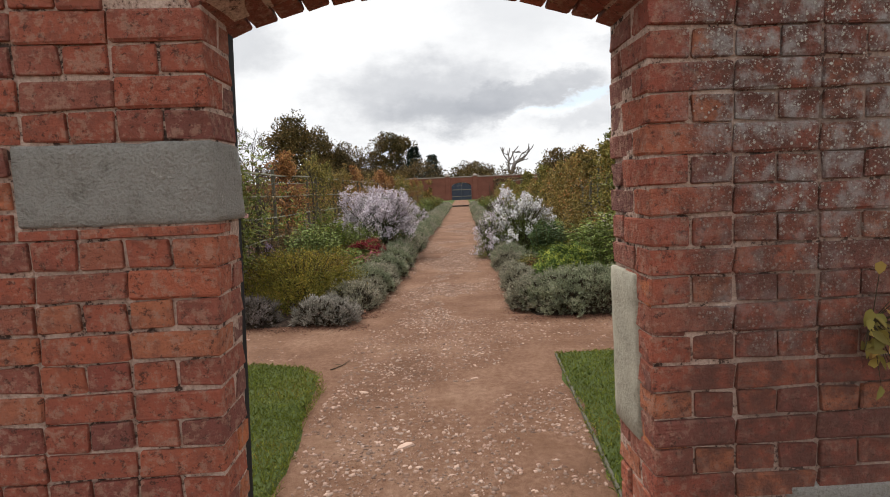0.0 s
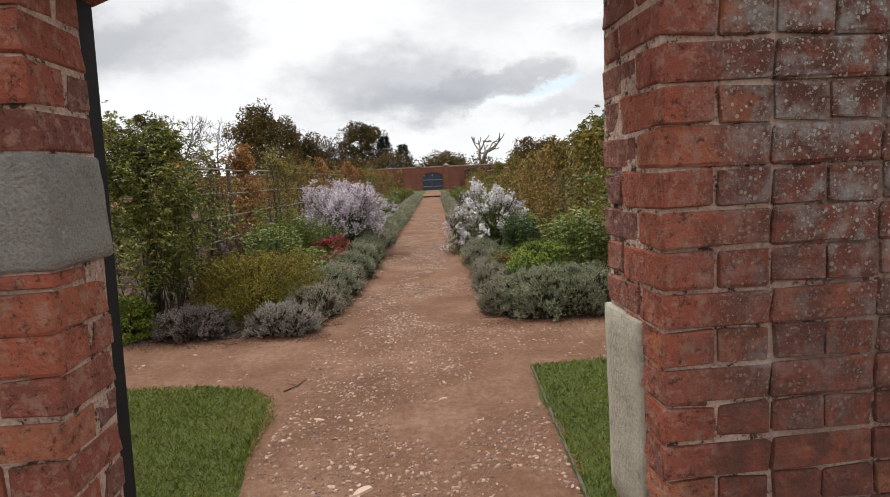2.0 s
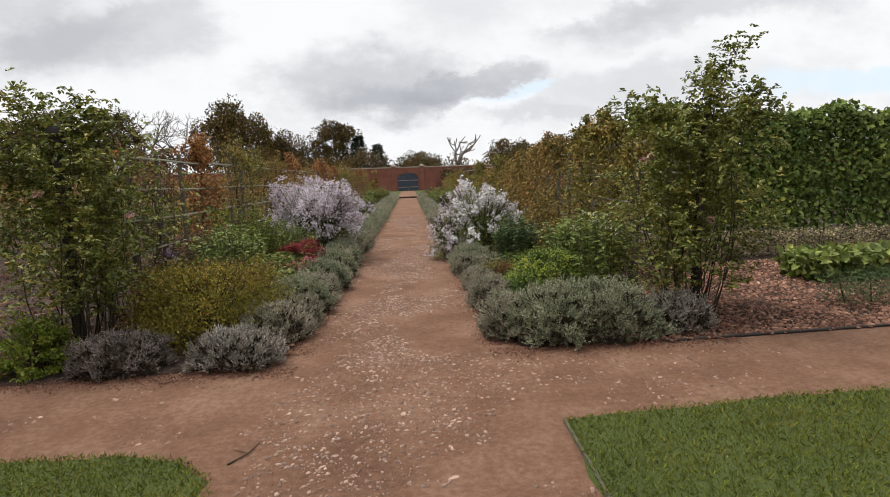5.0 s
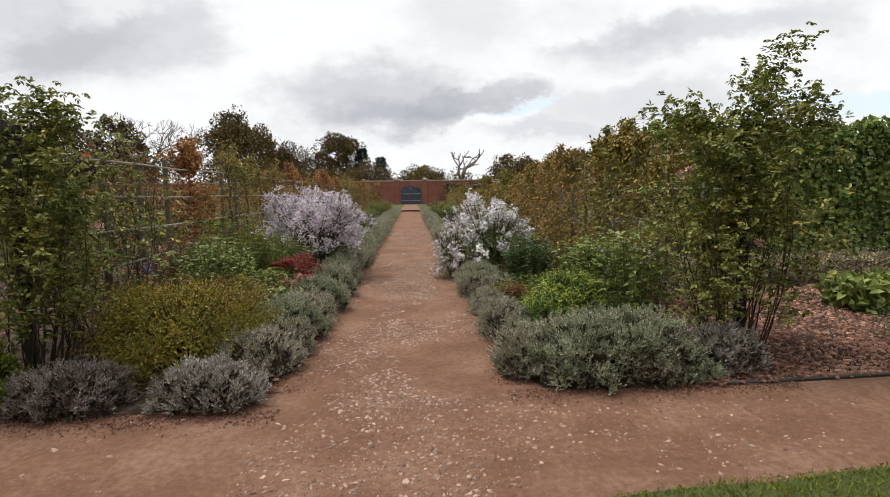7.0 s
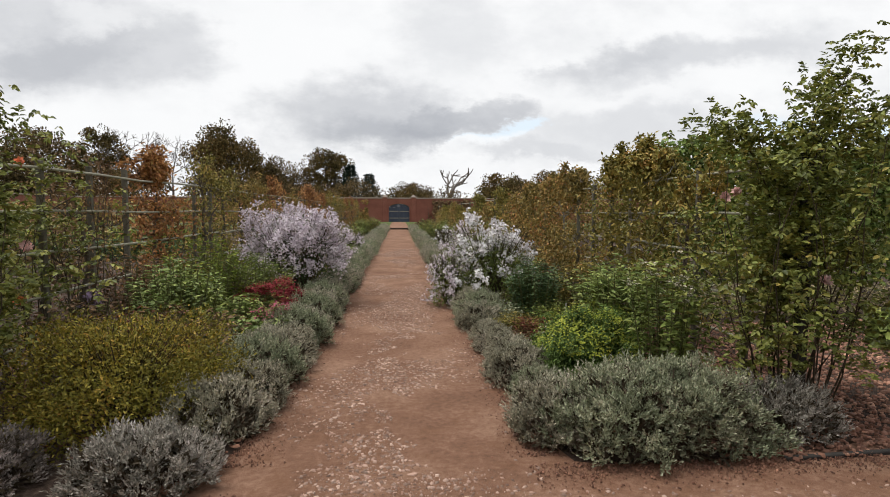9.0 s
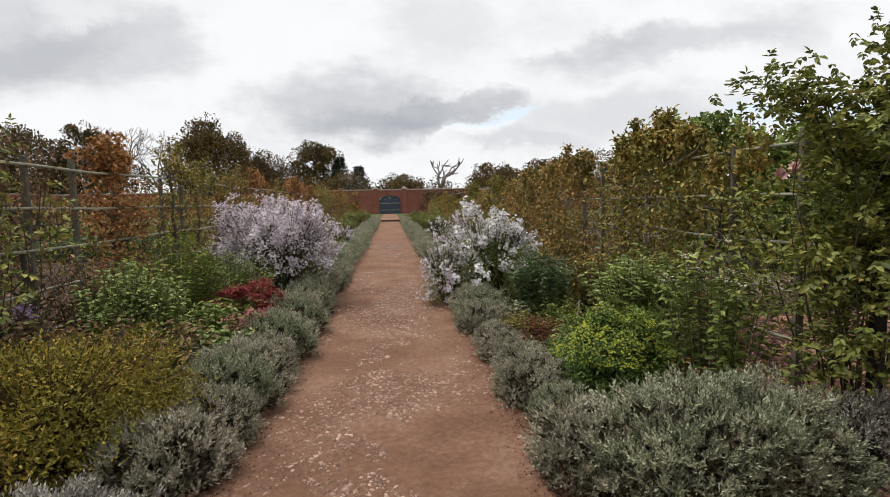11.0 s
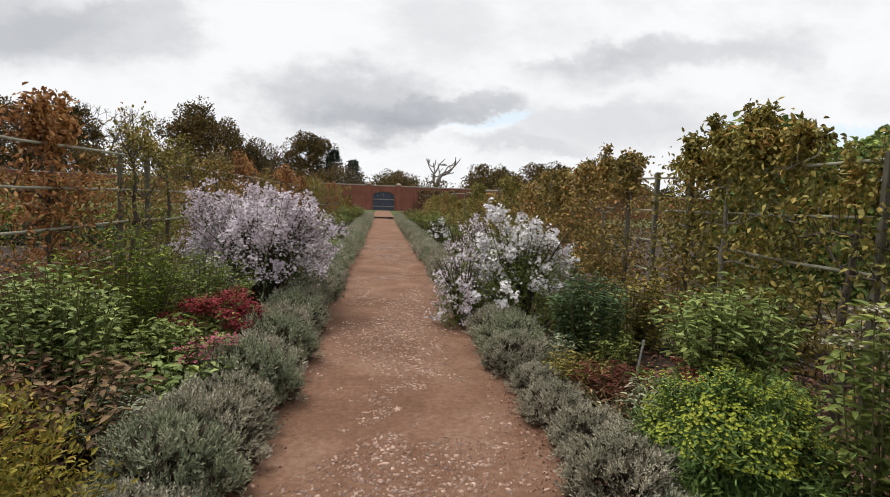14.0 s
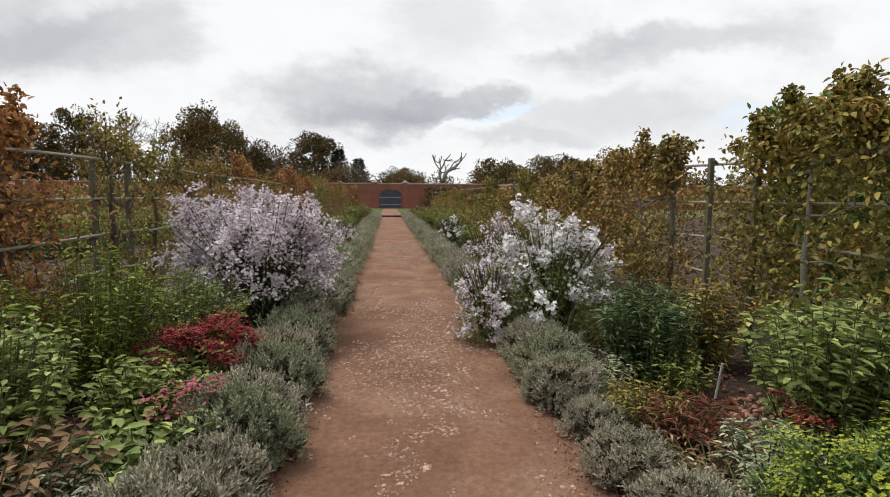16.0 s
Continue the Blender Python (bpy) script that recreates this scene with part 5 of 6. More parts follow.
# ---- trained trees ----
east = [espalier(300 + i, "espaliered pear tree with brown-green autumn leaves", pose(3.07, y, 0.02), 1.05, h, mat, 12500, 0.064, 0.3, M_PALE_BARK, 0.15, spikes=20)
        for i, (y, h, mat) in enumerate(((12.1, 2.12, M_PEARGREEN), (14.9, 1.95, M_PEAR), (16.9, 1.8, M_PEAR)))]
espalier(310, "young espaliered fruit tree on rails", pose(3.07, 10.7, 0.02), 0.7, 1.75, M_PEARGREEN, 1800, 0.06, 0.2)
east_far = [espalier(305 + i, "espaliered pear tree with brown-green autumn leaves", pose(3.07, 18.4 + 2.15 * i, 0.02), 1.0, 1.7 + 0.15 * i, mat, 3000, 0.085, 0.3, spikes=14) for i, mat in enumerate((M_PEAR, M_PEARGREEN))]
y = 22.7
while y < 46:
    o = copy_thing(plant_rng.choice(east_far), pose(3.07 + plant_rng.uniform(-0.08, 0.08), y, 0.02, 0, 0, plant_rng.choice((0, 180))))
    s = plant_rng.uniform(0.74, 0.98)
    o.scale = (s, 0.95, s)
    y += 2.15
espalier(320, "copper-leaved espaliered pear tree on the fence", pose(-3.15, 12.6, 0.02), 0.40, 1.98, M_COPPER, 4600, 0.06, 0.26, spikes=10)
west = [espalier(321 + i, "espaliered fruit tree with sparse green leaves", pose(-3.12, y, 0.02), 0.8, h, mat, n, 0.055, 0.22)
        for i, (y, h, mat, n) in enumerate(((15.2, 2.0, M_PEARGREEN, 2600), (17.4, 1.9, M_PEAR, 3200), (19.5, 2.05, M_COPPER, 2600)))]
espalier(326, "sparse brown-leaved fruit tree trained on the fence", pose(-3.12, 10.95, 0.02), 0.6, 1.75, M_BROWN, 1500, 0.05, 0.2)
espalier(327, "slender green pear tree trained on the fence", pose(-3.05, 14.0, 0.02), 0.32, 2.15, M_PEARGREEN, 1700, 0.05, 0.2)
espalier(328, "brown-green fruit tree trained on the fence", pose(-3.12, 16.3, 0.02), 0.7, 1.8, M_PEAR, 2200, 0.055, 0.2)
y = 21.4
while y < 46:
    o = copy_thing(plant_rng.choice(west), pose(-3.12 + plant_rng.uniform(-0.08, 0.08), y, 0.02, 0, 0, plant_rng.choice((0, 180))))
    o.scale = (1, 1.1, plant_rng.uniform(0.92, 1.06))
    y += 1.9


# ---- kitchen beds beside ----
def hedge_row(name, seed, label, category, x0, x1, y0, y1, h, mat, n, leaf, width, kindname=""):
    rng = np.random.default_rng(seed)
    t = thing(name, label, category, pose(0, 0, 0.02))
    P = np.stack([rng.uniform(x0, x1, n), rng.uniform(y0, y1, n), rng.uniform(0.02, 1, n) ** 0.7 * h], 1)
    top = np.array([noise.noise((p[0] * 1.7, p[1] * 1.7, 0.2)) for p in P])
    P[:, 2] *= 1 + 0.13 * top
    P += rng.normal(0, 0.03, P.shape)
    P[:, 2] = np.maximum(P[:, 2], 0.02)
    D = unit(rng.normal(0, 1, P.shape) + np.array([0, -0.3, 0.2]))
    put_mesh("foliage", blades(P, D, LEAF_UP + np.array([0, -0.8, 0]) + rng.normal(0, 0.6, P.shape), rng.uniform(0.6, 1.2, n) * leaf, width, 0.2, True, 0.2), mat, t)
    segs = []
    for x in np.arange(x0 + 0.2, x1, max(0.3, (x1 - x0) / 40)):
        segs.append((np.array([x, (y0 + y1) / 2, 0]), np.array([x + rng.normal(0, 0.05), (y0 + y1) / 2 + rng.normal(0, 0.05), h * 0.9]), 0.012, 0.008))
    put_mesh("stalk_mass", tubes(segs, 4), M_TWIG, t)
    return t


hedge_row("bean_row", 401, "tall dense row of climbing beans with yellowing leaves", "climbing beans", 4.6, 14, 14.2, 14.7, 2.6, M_BEAN, 26000, 0.12, 0.085)
hedge_row("low_hedge", 402, "low russet clipped hedge in the kitchen garden", "hedge", 3.9, 14, 12.2, 12.6, 0.42, M_BOX, 9000, 0.05, 0.03)
hedge_row("strawberry_row", 403, "row of broad-leaved green vegetable plants", "vegetables", 5.2, 12, 10.2, 10.9, 0.34, M_GREEN, 4200, 0.13, 0.09)
hedge_row("low_lavender_row", 404, "low dark grey-green lavender row on soil", "lavender", 4.55, 9, 8.85, 9.35, 0.34, M_DARKGREEN, 9000, 0.05, 0.008)
hedge_row("box_hedge", 405, "low dark clipped box hedge beyond bare soil", "hedge", -16, -6.5, 21.5, 22.2, 0.55, M_DARKGREEN, 16000, 0.07, 0.05)
hedge_row("vegetable_row", 406, "row of mixed yellow-green vegetables", "vegetables", -22, -7, 25, 27, 0.7, M_LIME, 9000, 0.14, 0.09)
hedge_row("fruit_row", 407, "row of grey-green trained fruit bushes", "fruit bushes", -16, -4.5, 17.2, 17.7, 1.55, M_PEARGREEN, 6500, 0.08, 0.05)
hedge_row("fruit_row", 410, "row of grey-brown trained fruit bushes", "fruit bushes", -18, -4.6, 13.3, 13.7, 1.35, M_BROWN, 6000, 0.07, 0.04)
hedge_row("fruit_row", 408, "far row of green trained fruit bushes", "fruit bushes", -26, -4.5, 31, 31.8, 1.9, M_PEAR, 9000, 0.14, 0.08)
hedge_row("fruit_row", 409, "far row of green trained fruit bushes", "fruit bushes", 4.5, 26, 31, 31.8, 1.9, M_PEAR, 9000, 0.14, 0.08)

# ---- the far end ----
slab("lawn_far", [(-20, 50), (-0.9, 50), (-0.9, 78.5), (-20, 78.5)], -0.03, 0.04, M_TURF, "far green lawn before the gate wall", "lawn")
slab("lawn_far", [(0.9, 50), (20, 50), (20, 78.5), (0.9, 78.5)], -0.03, 0.04, M_TURF, "far green lawn before the gate wall", "lawn")
bm = box(bmesh.new(), -1.25, 1.25, 49.0, 49.35, -0.05, 0.13, 0.02)
tagged(part("kerb", bm, M_SOIL, None), "low dark kerb across the far path", "kerb", kind="structure")
bed_names = (("shrub_far", -1.9, 47.5, 0.8), ("shrub_far", 2.3, 51.5, 1.1), ("shrub_far", -3.6, 52, 1.2))
for i, (nm, x, y, r) in enumerate(bed_names):
    bush("far_shrub", 450 + i, "rounded far shrub beside the path", "bush", (r, r, r * 0.8), (M_LAV, M_BROWN, M_PEAR)[i], 1500, 0.14, 0.08, pose(x, y, 0.02), stems=10)

GATE_X, GATE_Y, GATE_W, GATE_SPRING, GATE_RISE = 0.05, 80.0, 2.9, 1.95, 0.62
far_wall = tagged(new("wall_north"), "far red brick garden wall with an arched gateway", "wall", kind="structure")


def far_wall_body():
    bm = bmesh.new()
    n, hw = 14, GATE_W / 2
    arc = [(GATE_X - hw * math.cos(math.pi * i / n), GATE_SPRING + GATE_RISE * math.sin(math.pi * i / n)) for i in range(n + 1)]
    ring = [(-42, -0.1), (GATE_X - hw, -0.1), *arc, (GATE_X + hw, -0.1), (48, -0.1), (48, 3.25), (-42, 3.25)]
    a, b = [bm.verts.new((x, GATE_Y, z)) for x, z in ring], [bm.verts.new((x, GATE_Y + 0.45, z)) for x, z in ring]
    bm.faces.new(a)
    bm.faces.new(b[::-1])
    for i in range(len(ring)):
        j = (i + 1) % len(ring)
        bm.faces.new((a[i], b[i], b[j], a[j]))
    bmesh.ops.recalc_face_normals(bm, faces=bm.faces)
    return bm


part("brickwork", far_wall_body(), M_FAR_BRICK, far_wall)
part("coping", box(bmesh.new(), -42, 48, GATE_Y - 0.1, GATE_Y + 0.55, 3.25, 3.4, 0.03), M_COPING, far_wall)
for sx in (-1, 1):
    x = GATE_X + sx * 2.0
    p = part("pier", box(bmesh.new(), x - 0.32, x + 0.32, GATE_Y - 0.16, GATE_Y - 0.002, -0.1, 3.42, 0.02), M_FAR_BRICK, far_wall)
    c = bmesh.new()
    box(c, x - 0.42, x + 0.42, GATE_Y - 0.3, GATE_Y + 0.5, 3.42, 3.54, 0.02)
    bmesh.ops.create_cone(c, segments=4, radius1=0.5, radius2=0.1, depth=0.25, cap_ends=True, matrix=Matrix.Translation((x, GATE_Y + 0.1, 3.66)) @ Matrix.Rotation(math.pi / 4, 4, "Z"))
    part("pier_cap", c, M_COPING, p, "pale stone pier cap")
gate = thing("gate", "closed blue-grey boarded double gate in the arch", "gate", pose(GATE_X, GATE_Y + 0.14, 0))
for sx in (-1, 1):
    leaf = part("gate_leaf", box(bmesh.new(), min(0.01 * sx, 1.44 * sx), max(0.01 * sx, 1.44 * sx), 0.03, 0.06, 0.02, 1.95, 0.01), M_GATE, gate)
    for i in range(7):
        x0 = 0.03 + i * 0.2
        hgt = 1.9 + GATE_RISE * math.sqrt(max(0.02, 1 - ((x0 + 0.1) / 1.45) ** 2)) - 0.02
        part("board", box(bmesh.new(), min(x0 * sx, (x0 + 0.185) * sx), max(x0 * sx, (x0 + 0.185) * sx), 0.0, 0.03, 0.05, hgt, 0.008), M_GATE, leaf)
    for z in (0.5, 1.45):
        part("strap", box(bmesh.new(), min(0.1 * sx, 1.4 * sx), max(0.1 * sx, 1.4 * sx), -0.02, -0.002, z, z + 0.09, 0.004), M_RAIL, leaf, "pale strap across the boards")
for nm, x, rot in (("wall_west", -42, 0), ("wall_east", 48, 0)):
    w = tagged(new(nm), "long red brick side wall of the walled garden", "wall", kind="structure")
    part("brickwork", box(bmesh.new(), x - 0.4, x, 3, 80, -0.1, 3.2, 0.02), M_FAR_BRICK, w)
    part("coping", box(bmesh.new(), x - 0.5, x + 0.1, 3, 80, 3.2, 3.35, 0.03), M_COPING, w)


def climber_on_wall(seed, x0, x1, mat):
    rng = np.random.default_rng(seed)
    t = thing("wall_climber", "trained climber covering the far brick wall", "climber", pose(0, GATE_Y - 0.1, 0))
    n = 3500
    P = np.stack([rng.uniform(x0, x1, n), rng.normal(-0.1, 0.08, n), rng.uniform(0.0, 1, n) ** 0.8 * 3.0], 1)
    keep = np.array([noise.noise((p[0] * 0.6, 0.1, p[2] * 0.7)) > -0.12 for p in P])
    P = P[keep]
    put_mesh("foliage", blades(P, unit(rng.normal(0, 1, P.shape)), np.array([0, -1.0, 0.3]) + rng.normal(0, 0.4, P.shape), 0.3, 0.22, 0.2), mat, t)
    put_mesh("stalk_mass", tubes([(np.array([x, 0, 0.0]), np.array([x + rng.normal(0, 0.4), 0, 2.4]), 0.04, 0.02) for x in np.arange(x0, x1, 1.5)], 5), M_BARK, t)


climber_on_wall(501, 4.2, 20, M_BROWN)
climber_on_wall(502, -22, -4.2, M_PEAR)

# trees beyond the wall
tree("tree", 601, "large dark broad-leaved tree beyond the wall", -31.5, 107, 18.5, 8.1, 8.5, M_TREE, 11900, 0.6, 69, 0.5)
tree("tree", 602, "dark broad-leaved tree beyond the far wall", -15, 119, 16.4, 5.8, 7.5, M_TREE, 9350, 0.55, 51, 0.4)
tree("tree", 603, "rounded dark tree beyond the far wall", -24, 118, 12.6, 6.9, 5.8, M_TREE_BROWN, 9350, 0.6, 51, 0.4)
tree("tree", 604, "low dark tree beyond the far wall", -27, 122, 10.5, 5.6, 4.8, M_TREE, 6800, 0.6, 42, 0.35)
tree("tree", 605, "small dark tree beyond the far wall", 2.5, 112, 7.6, 5.0, 3.5, M_TREE_BROWN, 4420, 0.45, 39, 0.25)
tree("tree", 606, "dark rounded tree beyond the far wall", 21, 110, 10.2, 6.2, 4.7, M_TREE, 7650, 0.55, 45, 0.35)
tree("tree", 607, "dark rounded tree beyond the far wall", 33, 112, 10.6, 6.7, 4.9, M_TREE, 7650, 0.55, 45, 0.35)
tree("tree", 608, "brownish tree beyond the far wall", 44, 105, 11.5, 7.3, 5.3, M_TREE_BROWN, 7650, 0.55, 45, 0.35)
tree("tree", 609, "greenish-brown broad tree beyond the wall", -58, 95, 15.5, 9.5, 7.1, M_TREE_BROWN, 10200, 0.6, 60, 0.4)
tree("tree", 610, "dark upright tree beyond the wall", -50, 100, 17.5, 4.7, 8.1, M_TREE, 7140, 0.55, 45, 0.4)
tree("tree", 611, "low brown trees beyond the side wall", -68, 82, 12.5, 9.5, 5.8, M_TREE_BROWN, 8500, 0.6, 54, 0.4)
tree("tree", 612, "low brown trees beyond the side wall", -72, 62, 11.5, 9.0, 5.3, M_TREE_BROWN, 8500, 0.6, 54, 0.4)
bare_tree("bare_tree", 621, "leafless grey tree beyond the garden wall", -45.5, 101, 18.0, 5, 3, 0.3, 0.3, M_DEAD, 0.3)
bare_tree("bare_tree", 622, "leafless grey tree beyond the garden wall", -39.5, 103, 16.5, 5, 3, 0.26, 0.3, M_DEAD, 0.3)
bare_tree("dead_tree", 623, "gnarled dead tree with bare crooked limbs", 8.7, 101, 11.0, 3, 3, 0.42, 0.36, M_DEAD, 0.38, 0.12)
bare_tree("bare_tree", 624, "small leafless tree beyond the far wall", 5.5, 112, 8.0, 4, 3, 0.14, 0.35, M_DEAD, 0.32)

for i in range(16):
    x = -92 + i * 6.6 + plant_rng.uniform(-1.5, 1.5)
    hgt = plant_rng.uniform(7.0, 10.5) if x < -25 else plant_rng.uniform(5.2, 7.5)
    o = tree("tree", 640 + i, "low scrubby tree in the line beyond the wall", x, 92 + plant_rng.uniform(-4, 8), hgt, 5.2, hgt * 0.5, (M_TREE, M_TREE_BROWN)[i % 2], 2600, 0.5, 26, 0.2)
    tagged(o, group="tree line")
for i in range(9):
    x = 16 + i * 6.5 + plant_rng.uniform(-1.5, 1.5)
    o = tree("tree", 660 + i, "low scrubby tree in the line beyond the wall", x, 94 + plant_rng.uniform(-4, 8), plant_rng.uniform(5.5, 7.5), 5.0, 3.2, (M_TREE, M_TREE_BROWN)[i % 2], 2600, 0.5, 26, 0.2)
    tagged(o, group="tree line")


def conifer(seed, label, x, y, h, r):
    rng = np.random.default_rng(seed)
    t = thing("conifer", label, "tree", pose(x, y, -0.06))
    put_mesh("trunk", tubes([(np.zeros(3), np.array([0, 0, h * 0.95]), 0.22, 0.04)], 6), M_BARK, t)
    n = 3600
    z = rng.uniform(0.15, 1, n)
    a, layer = rng.uniform(0, 6.28, n), np.floor(z * 9) / 9
    q = r * (1.05 - layer) ** 0.8 * rng.uniform(0.2, 1.0, n) * (1 + 0.25 * np.sin(a * 3 + layer * 20))
    P = np.stack([np.cos(a) * q, np.sin(a) * q, z * h - q * 0.15], 1)
    D = unit(np.stack([np.cos(a), np.sin(a), np.full(n, 0.15)], 1) + rng.normal(0, 0.3, (n, 3)))
    put_mesh("crown", blades(P, D, LEAF_UP + rng.normal(0, 0.4, (n, 3)), 0.55, 0.22, 0.1), M_PINE, t)


conifer(631, "dark conifer beyond the far wall", -9.5, 112, 10.6, 3.6)
conifer(632, "dark conifer beyond the far wall", -6.0, 115, 9.0, 3.2)

# ---- small things ----
edge = thing("timber_edging", "weathered timber edging board along the lawn", "edging", pose(1.0, 5.5, 0))
part("board", box(bmesh.new(), -0.009, 0.009, -1.1, 1.36, -0.05, 0.024, 0.004), M_POST, edge)
edge.matrix_basis = pose(1.0, 5.5, 0, 0, 0, -1.8)
edge2 = thing("timber_edging", "half-buried dark timber edging along the mulched bed", "edging", pose(2.35, 8.24, 0, 0, 0, 3.0))
part("board", box(bmesh.new(), 0, 6.5, -0.02, 0.02, -0.05, 0.022, 0.006), M_DARKPOST, edge2)
tag_ob = thing("plant_label", "white plastic plant tag stuck in the soil", "plant label", pose(2.03, 11.6, 0.02, 6, 4, 20))
part("tag", box(bmesh.new(), -0.012, 0.012, -0.002, 0.002, -0.02, 0.36, 0.001), M_LABEL, tag_ob)


def scatter(name, label, category, mat, n, seed, place, size, flat=0.3, z=0.004, parent=None):
    """Small chips of stone or leaf lying on the ground, joined."""
    rng = np.random.default_rng(seed)
    x, y = place(rng, n)
    n = len(x)
    sides = 4
    ang = np.arange(sides) * 2 * math.pi / sides
    r = (size[0] + (size[1] - size[0]) * rng.random((n, 1)) ** 2.2) * rng.uniform(0.65, 1.2, (n, sides))
    turn = rng.uniform(0, 6.28, (n, 1))
    u, v = np.cos(ang) * r, np.sin(ang) * r * rng.uniform(0.45, 0.9, (n, 1))
    X, Y = x[:, None] + u * np.cos(turn) - v * np.sin(turn), y[:, None] + u * np.sin(turn) + v * np.cos(turn)
    tilt = rng.normal(0, 0.12, (n, 1)) * u
    low = np.stack([X, Y, np.full_like(X, z - 0.006)], 2)
    top = np.stack([x[:, None] + (X - x[:, None]) * 0.82, y[:, None] + (Y - y[:, None]) * 0.82, z + r.mean(1)[:, None] * flat + tilt], 2)
    V = np.concatenate([low, top], 1).reshape(-1, 3)
    i = np.arange(sides)
    F4 = np.stack([i, (i + 1) % sides, (i + 1) % sides + sides, i + sides], 1)
    cap = np.array([[4, 5, 6, 7]])
    F = (np.arange(n)[:, None, None] * 8 + np.concatenate([F4, cap])).reshape(-1, 4)
    ob = part(name, mesh_arrays(name, V, F, mat), mat, parent)
    return tagged(ob, label, category, kind="stuff")


def on_path(rng, n):
    y = 4.2 + 22 * rng.random(n) ** 1.7
    x = rng.normal(0, 0.42, n) + 0.03
    wide = (y > 6.9) & (y < 8.0)
    x = np.where(wide, np.where(rng.random(n) < 0.45, rng.normal(0, 0.8, n), rng.uniform(-4, 3.2, n)), x)
    x = np.where(y < 6.9, rng.uniform(-0.75, 0.98, n), x)
    keep = (np.abs(x) < 0.85) | wide | (y < 6.9)
    gap = np.array([noise.noise((a * 1.4, b * 1.0, 0.5)) + 0.4 * noise.noise((a * 5, b * 5, 0.1)) for a, b in zip(x, y)]) > -0.12
    keep &= gap & ((y > 6.9) | (rng.random(n) < 0.5))
    return x[keep], y[keep]


def along_edges(rng, n):
    y = 8.4 + 18 * rng.random(n) ** 1.5
    x = np.where(rng.random(n) < 0.5, -1, 1) * (0.97 - np.abs(rng.normal(0, 0.13, n)) + 0.06 * rng.random(n))
    return x, y


def on_mulch(rng, n):
    x = rng.uniform(2.0, 7.5, n)
    y = 8.3 + (x - 2.0) * 0.05 - 0.12 * rng.random(n) + 3.6 * rng.random(n) ** 1.2
    return x, y


def bed_front(rng, n):
    x = rng.uniform(-4.5, 3.0, n)
    y = np.where(x < 0, 8.05, 8.25) - np.abs(rng.normal(0, 0.12, n)) + 0.05 * rng.random(n)
    keep = np.abs(x) > 0.8
    return x[keep], y[keep]


scatter("pebbles", "pale flat pebbles and stone chips on the path", "pebbles", M_PEBBLE, 46000, 701, on_path, (0.004, 0.022), 0.08)
scatter("gravel", "fine pale grit on the path", "gravel", M_PEBBLE, 6000, 702, on_path, (0.002, 0.006), 0.4)
scatter("leaf_litter", "brown leaf litter along the path edges", "leaf litter", M_LITTER, 12000, 703, along_edges, (0.002, 0.009), 0.15, 0.008)
scatter("leaf_litter", "brown leaf litter at the front of the beds", "leaf litter", M_LITTER, 7000, 704, bed_front, (0.002, 0.011), 0.15, 0.012)
scatter("bark_mulch", "loose bark mulch over the bed soil", "bark mulch", M_CHIPS, 20000, 705, on_mulch, (0.007, 0.034), 0.25, 0.02)


def bed_soil(rng, n):
    y = 8.5 + 8 * rng.random(n)
    return rng.uniform(0.95, 3.2, n) * np.where(rng.random(n) < 0.5, -1, 1), y


def back_soil(rng, n):
    return rng.uniform(-7.4, -3.0, n), rng.uniform(8.1, 20, n)


scatter("leaf_litter", "brown leaf litter between border plants", "leaf litter", M_LITTER, 9000, 706, bed_soil, (0.008, 0.036), 0.2, 0.035)
scatter("clods", "crumbly dark soil clods", "soil", M_LITTER, 4000, 707, back_soil, (0.01, 0.04), 0.6, 0.035)


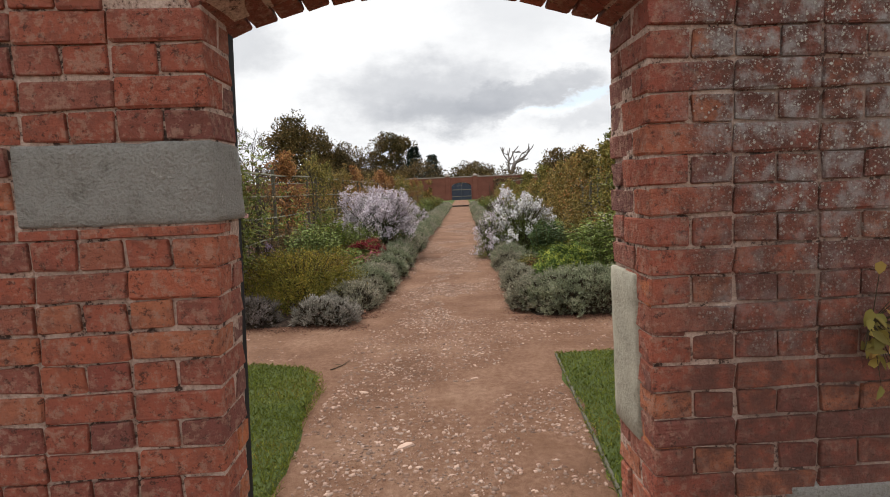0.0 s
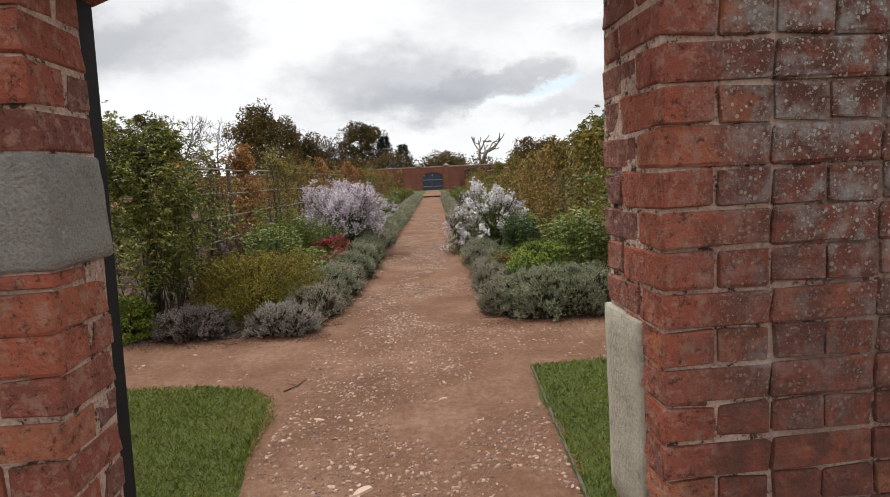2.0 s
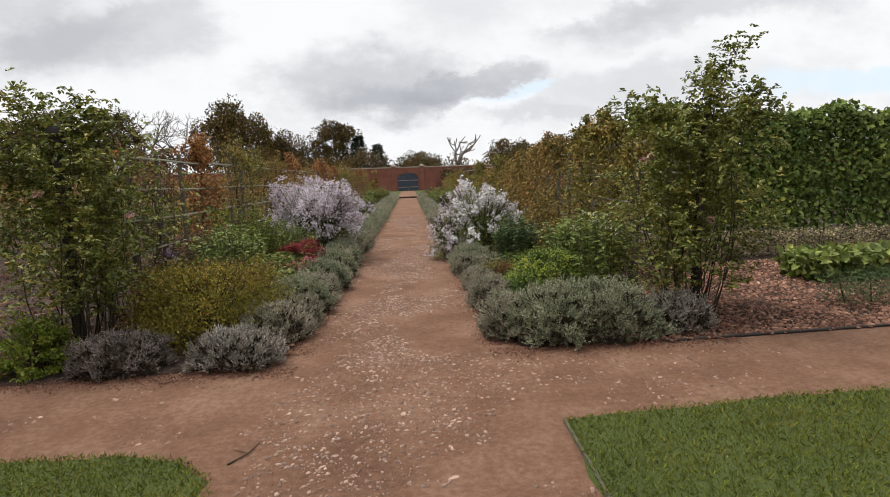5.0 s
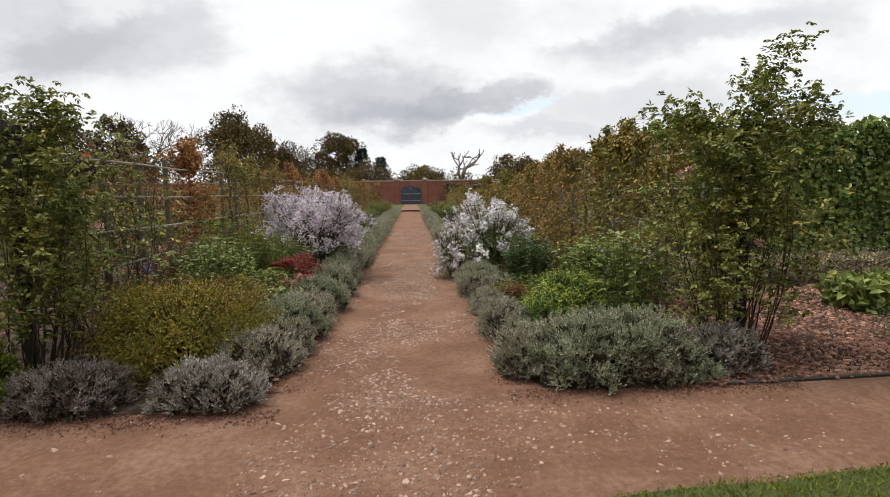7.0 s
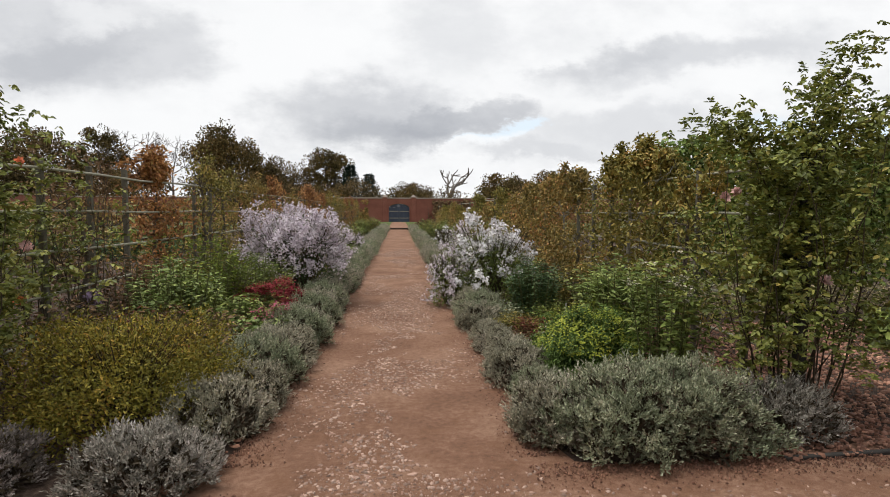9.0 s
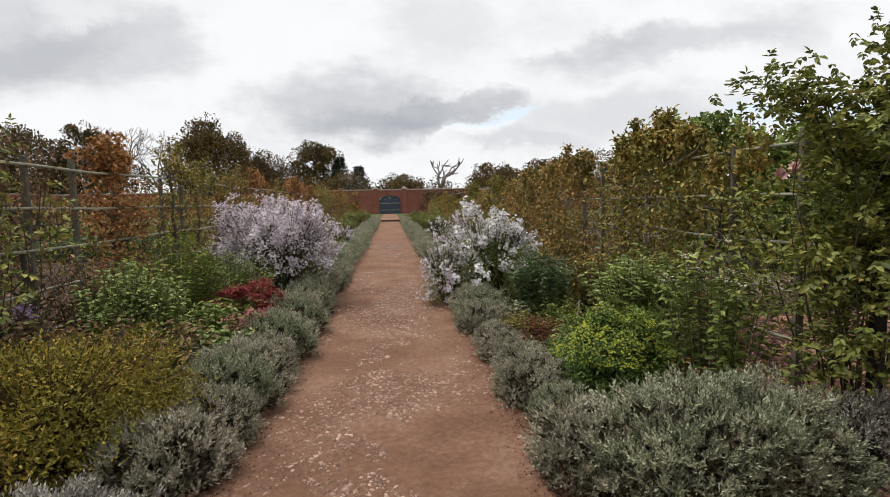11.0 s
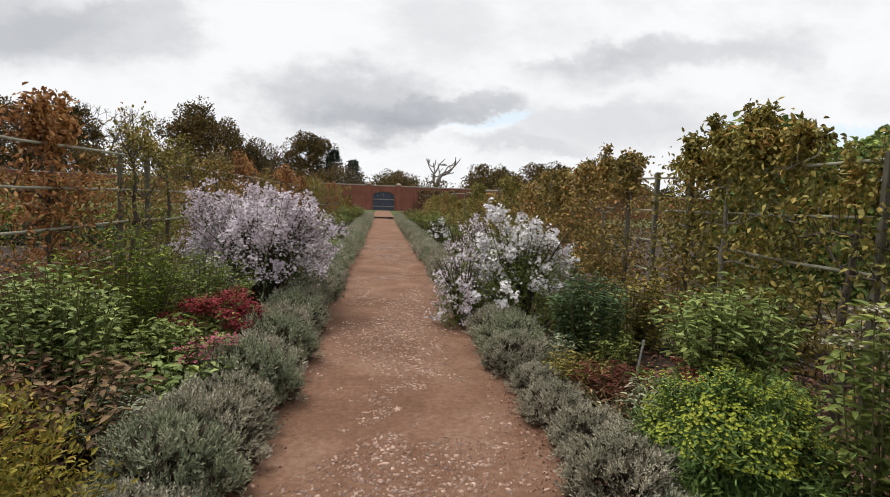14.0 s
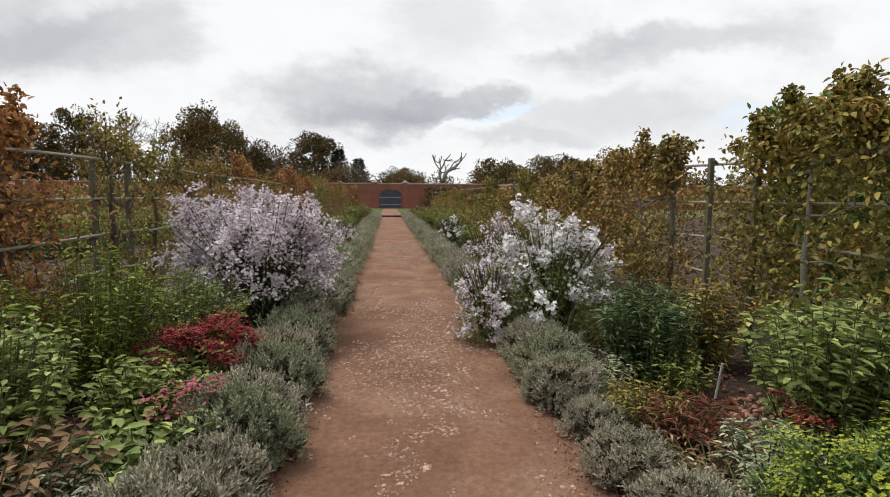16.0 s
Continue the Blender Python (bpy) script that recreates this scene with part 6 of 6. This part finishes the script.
def path_stones():
    """The larger flat stones bedded in the path, one by one."""
    rng = np.random.default_rng(710)
    shapes = []
    for k in range(6):
        bm = bmesh.new()
        bmesh.ops.create_cone(bm, segments=8, radius1=1.0, radius2=0.8, depth=0.35, cap_ends=True)
        for v in bm.verts:
            a = math.atan2(v.co.y, v.co.x)
            v.co.xy *= 1 + 0.22 * math.sin(a * 2 + k) + 0.15 * math.sin(a * 3 + 2.1 * k)
            v.co.y *= 0.6
        me = bpy.data.meshes.new("stone")
        bm.to_mesh(me)
        bm.free()
        me.materials.append(M_PEBBLE)
        shapes.append(me)
    x, y = on_path(rng, 520)
    spots = [(0.327, 6.33, 0.032), (-0.494, 6.09, 0.035), (-0.10, 5.25, 0.06), (0.116, 8.24, 0.03), (-0.387, 8.03, 0.028), (0.065, 7.1, 0.03), (-0.106, 10.28, 0.03), (-0.234, 11.0, 0.025)]
    spots += [(a, b, rng.uniform(0.010, 0.021)) for a, b in zip(x[:270], y[:270])]
    base = bpy.data.objects["path"]
    for i, (a, b, r) in enumerate(spots[:278]):
        ob = new("stone", shapes[i % 6])
        ob.parent = base
        ob.matrix_basis = Matrix.LocRotScale((a, b, 0.003), Euler((rng.normal(0, 0.05), rng.normal(0, 0.05), rng.uniform(0, 6.28))), (r, r, r * 0.5))


path_stones()


def wall_weed():
    rng = np.random.default_rng(720)
    t = thing("wall_weed", "straggling weed with dark green leaves rooted in the brick wall", "weed", WALL @ pose(1.177 + 0.645, -0.02, 1.04))
    n = 46
    P = np.stack([rng.normal(0.02, 0.05, n), rng.uniform(-0.07, -0.01, n), rng.normal(-0.03, 0.07, n)], 1)
    D = np.stack([rng.normal(0, 0.7, n), rng.uniform(-0.7, -0.1, n), rng.normal(-0.3, 0.5, n)], 1)
    put_mesh("foliage", blades(P, D, np.array([0, -1.0, 0.6]) + rng.normal(0, 0.5, (n, 3)), rng.uniform(0.025, 0.055, n), rng.uniform(0.018, 0.034, n), 0.15, True, 0.3), M_PEARGREEN, t)
    put_mesh("stalk_mass", tubes([(np.zeros(3), p, 0.002, 0.001) for p in P], 4), M_TWIG, t)


wall_weed()
stick = thing("twig", "dry brown twig lying on the path", "twig", pose(-0.79, 6.7, 0.006))
put_mesh("stem", tubes([(np.array([-0.08, -0.1, 0]), np.array([0, 0, 0.004]), 0.005, 0.004), (np.array([0, 0, 0.004]), np.array([0.03, 0.14, 0.0]), 0.004, 0.002), (np.array([0, 0, 0.004]), np.array([-0.1, 0.06, 0]), 0.003, 0.002)], 5), M_TWIG, stick)
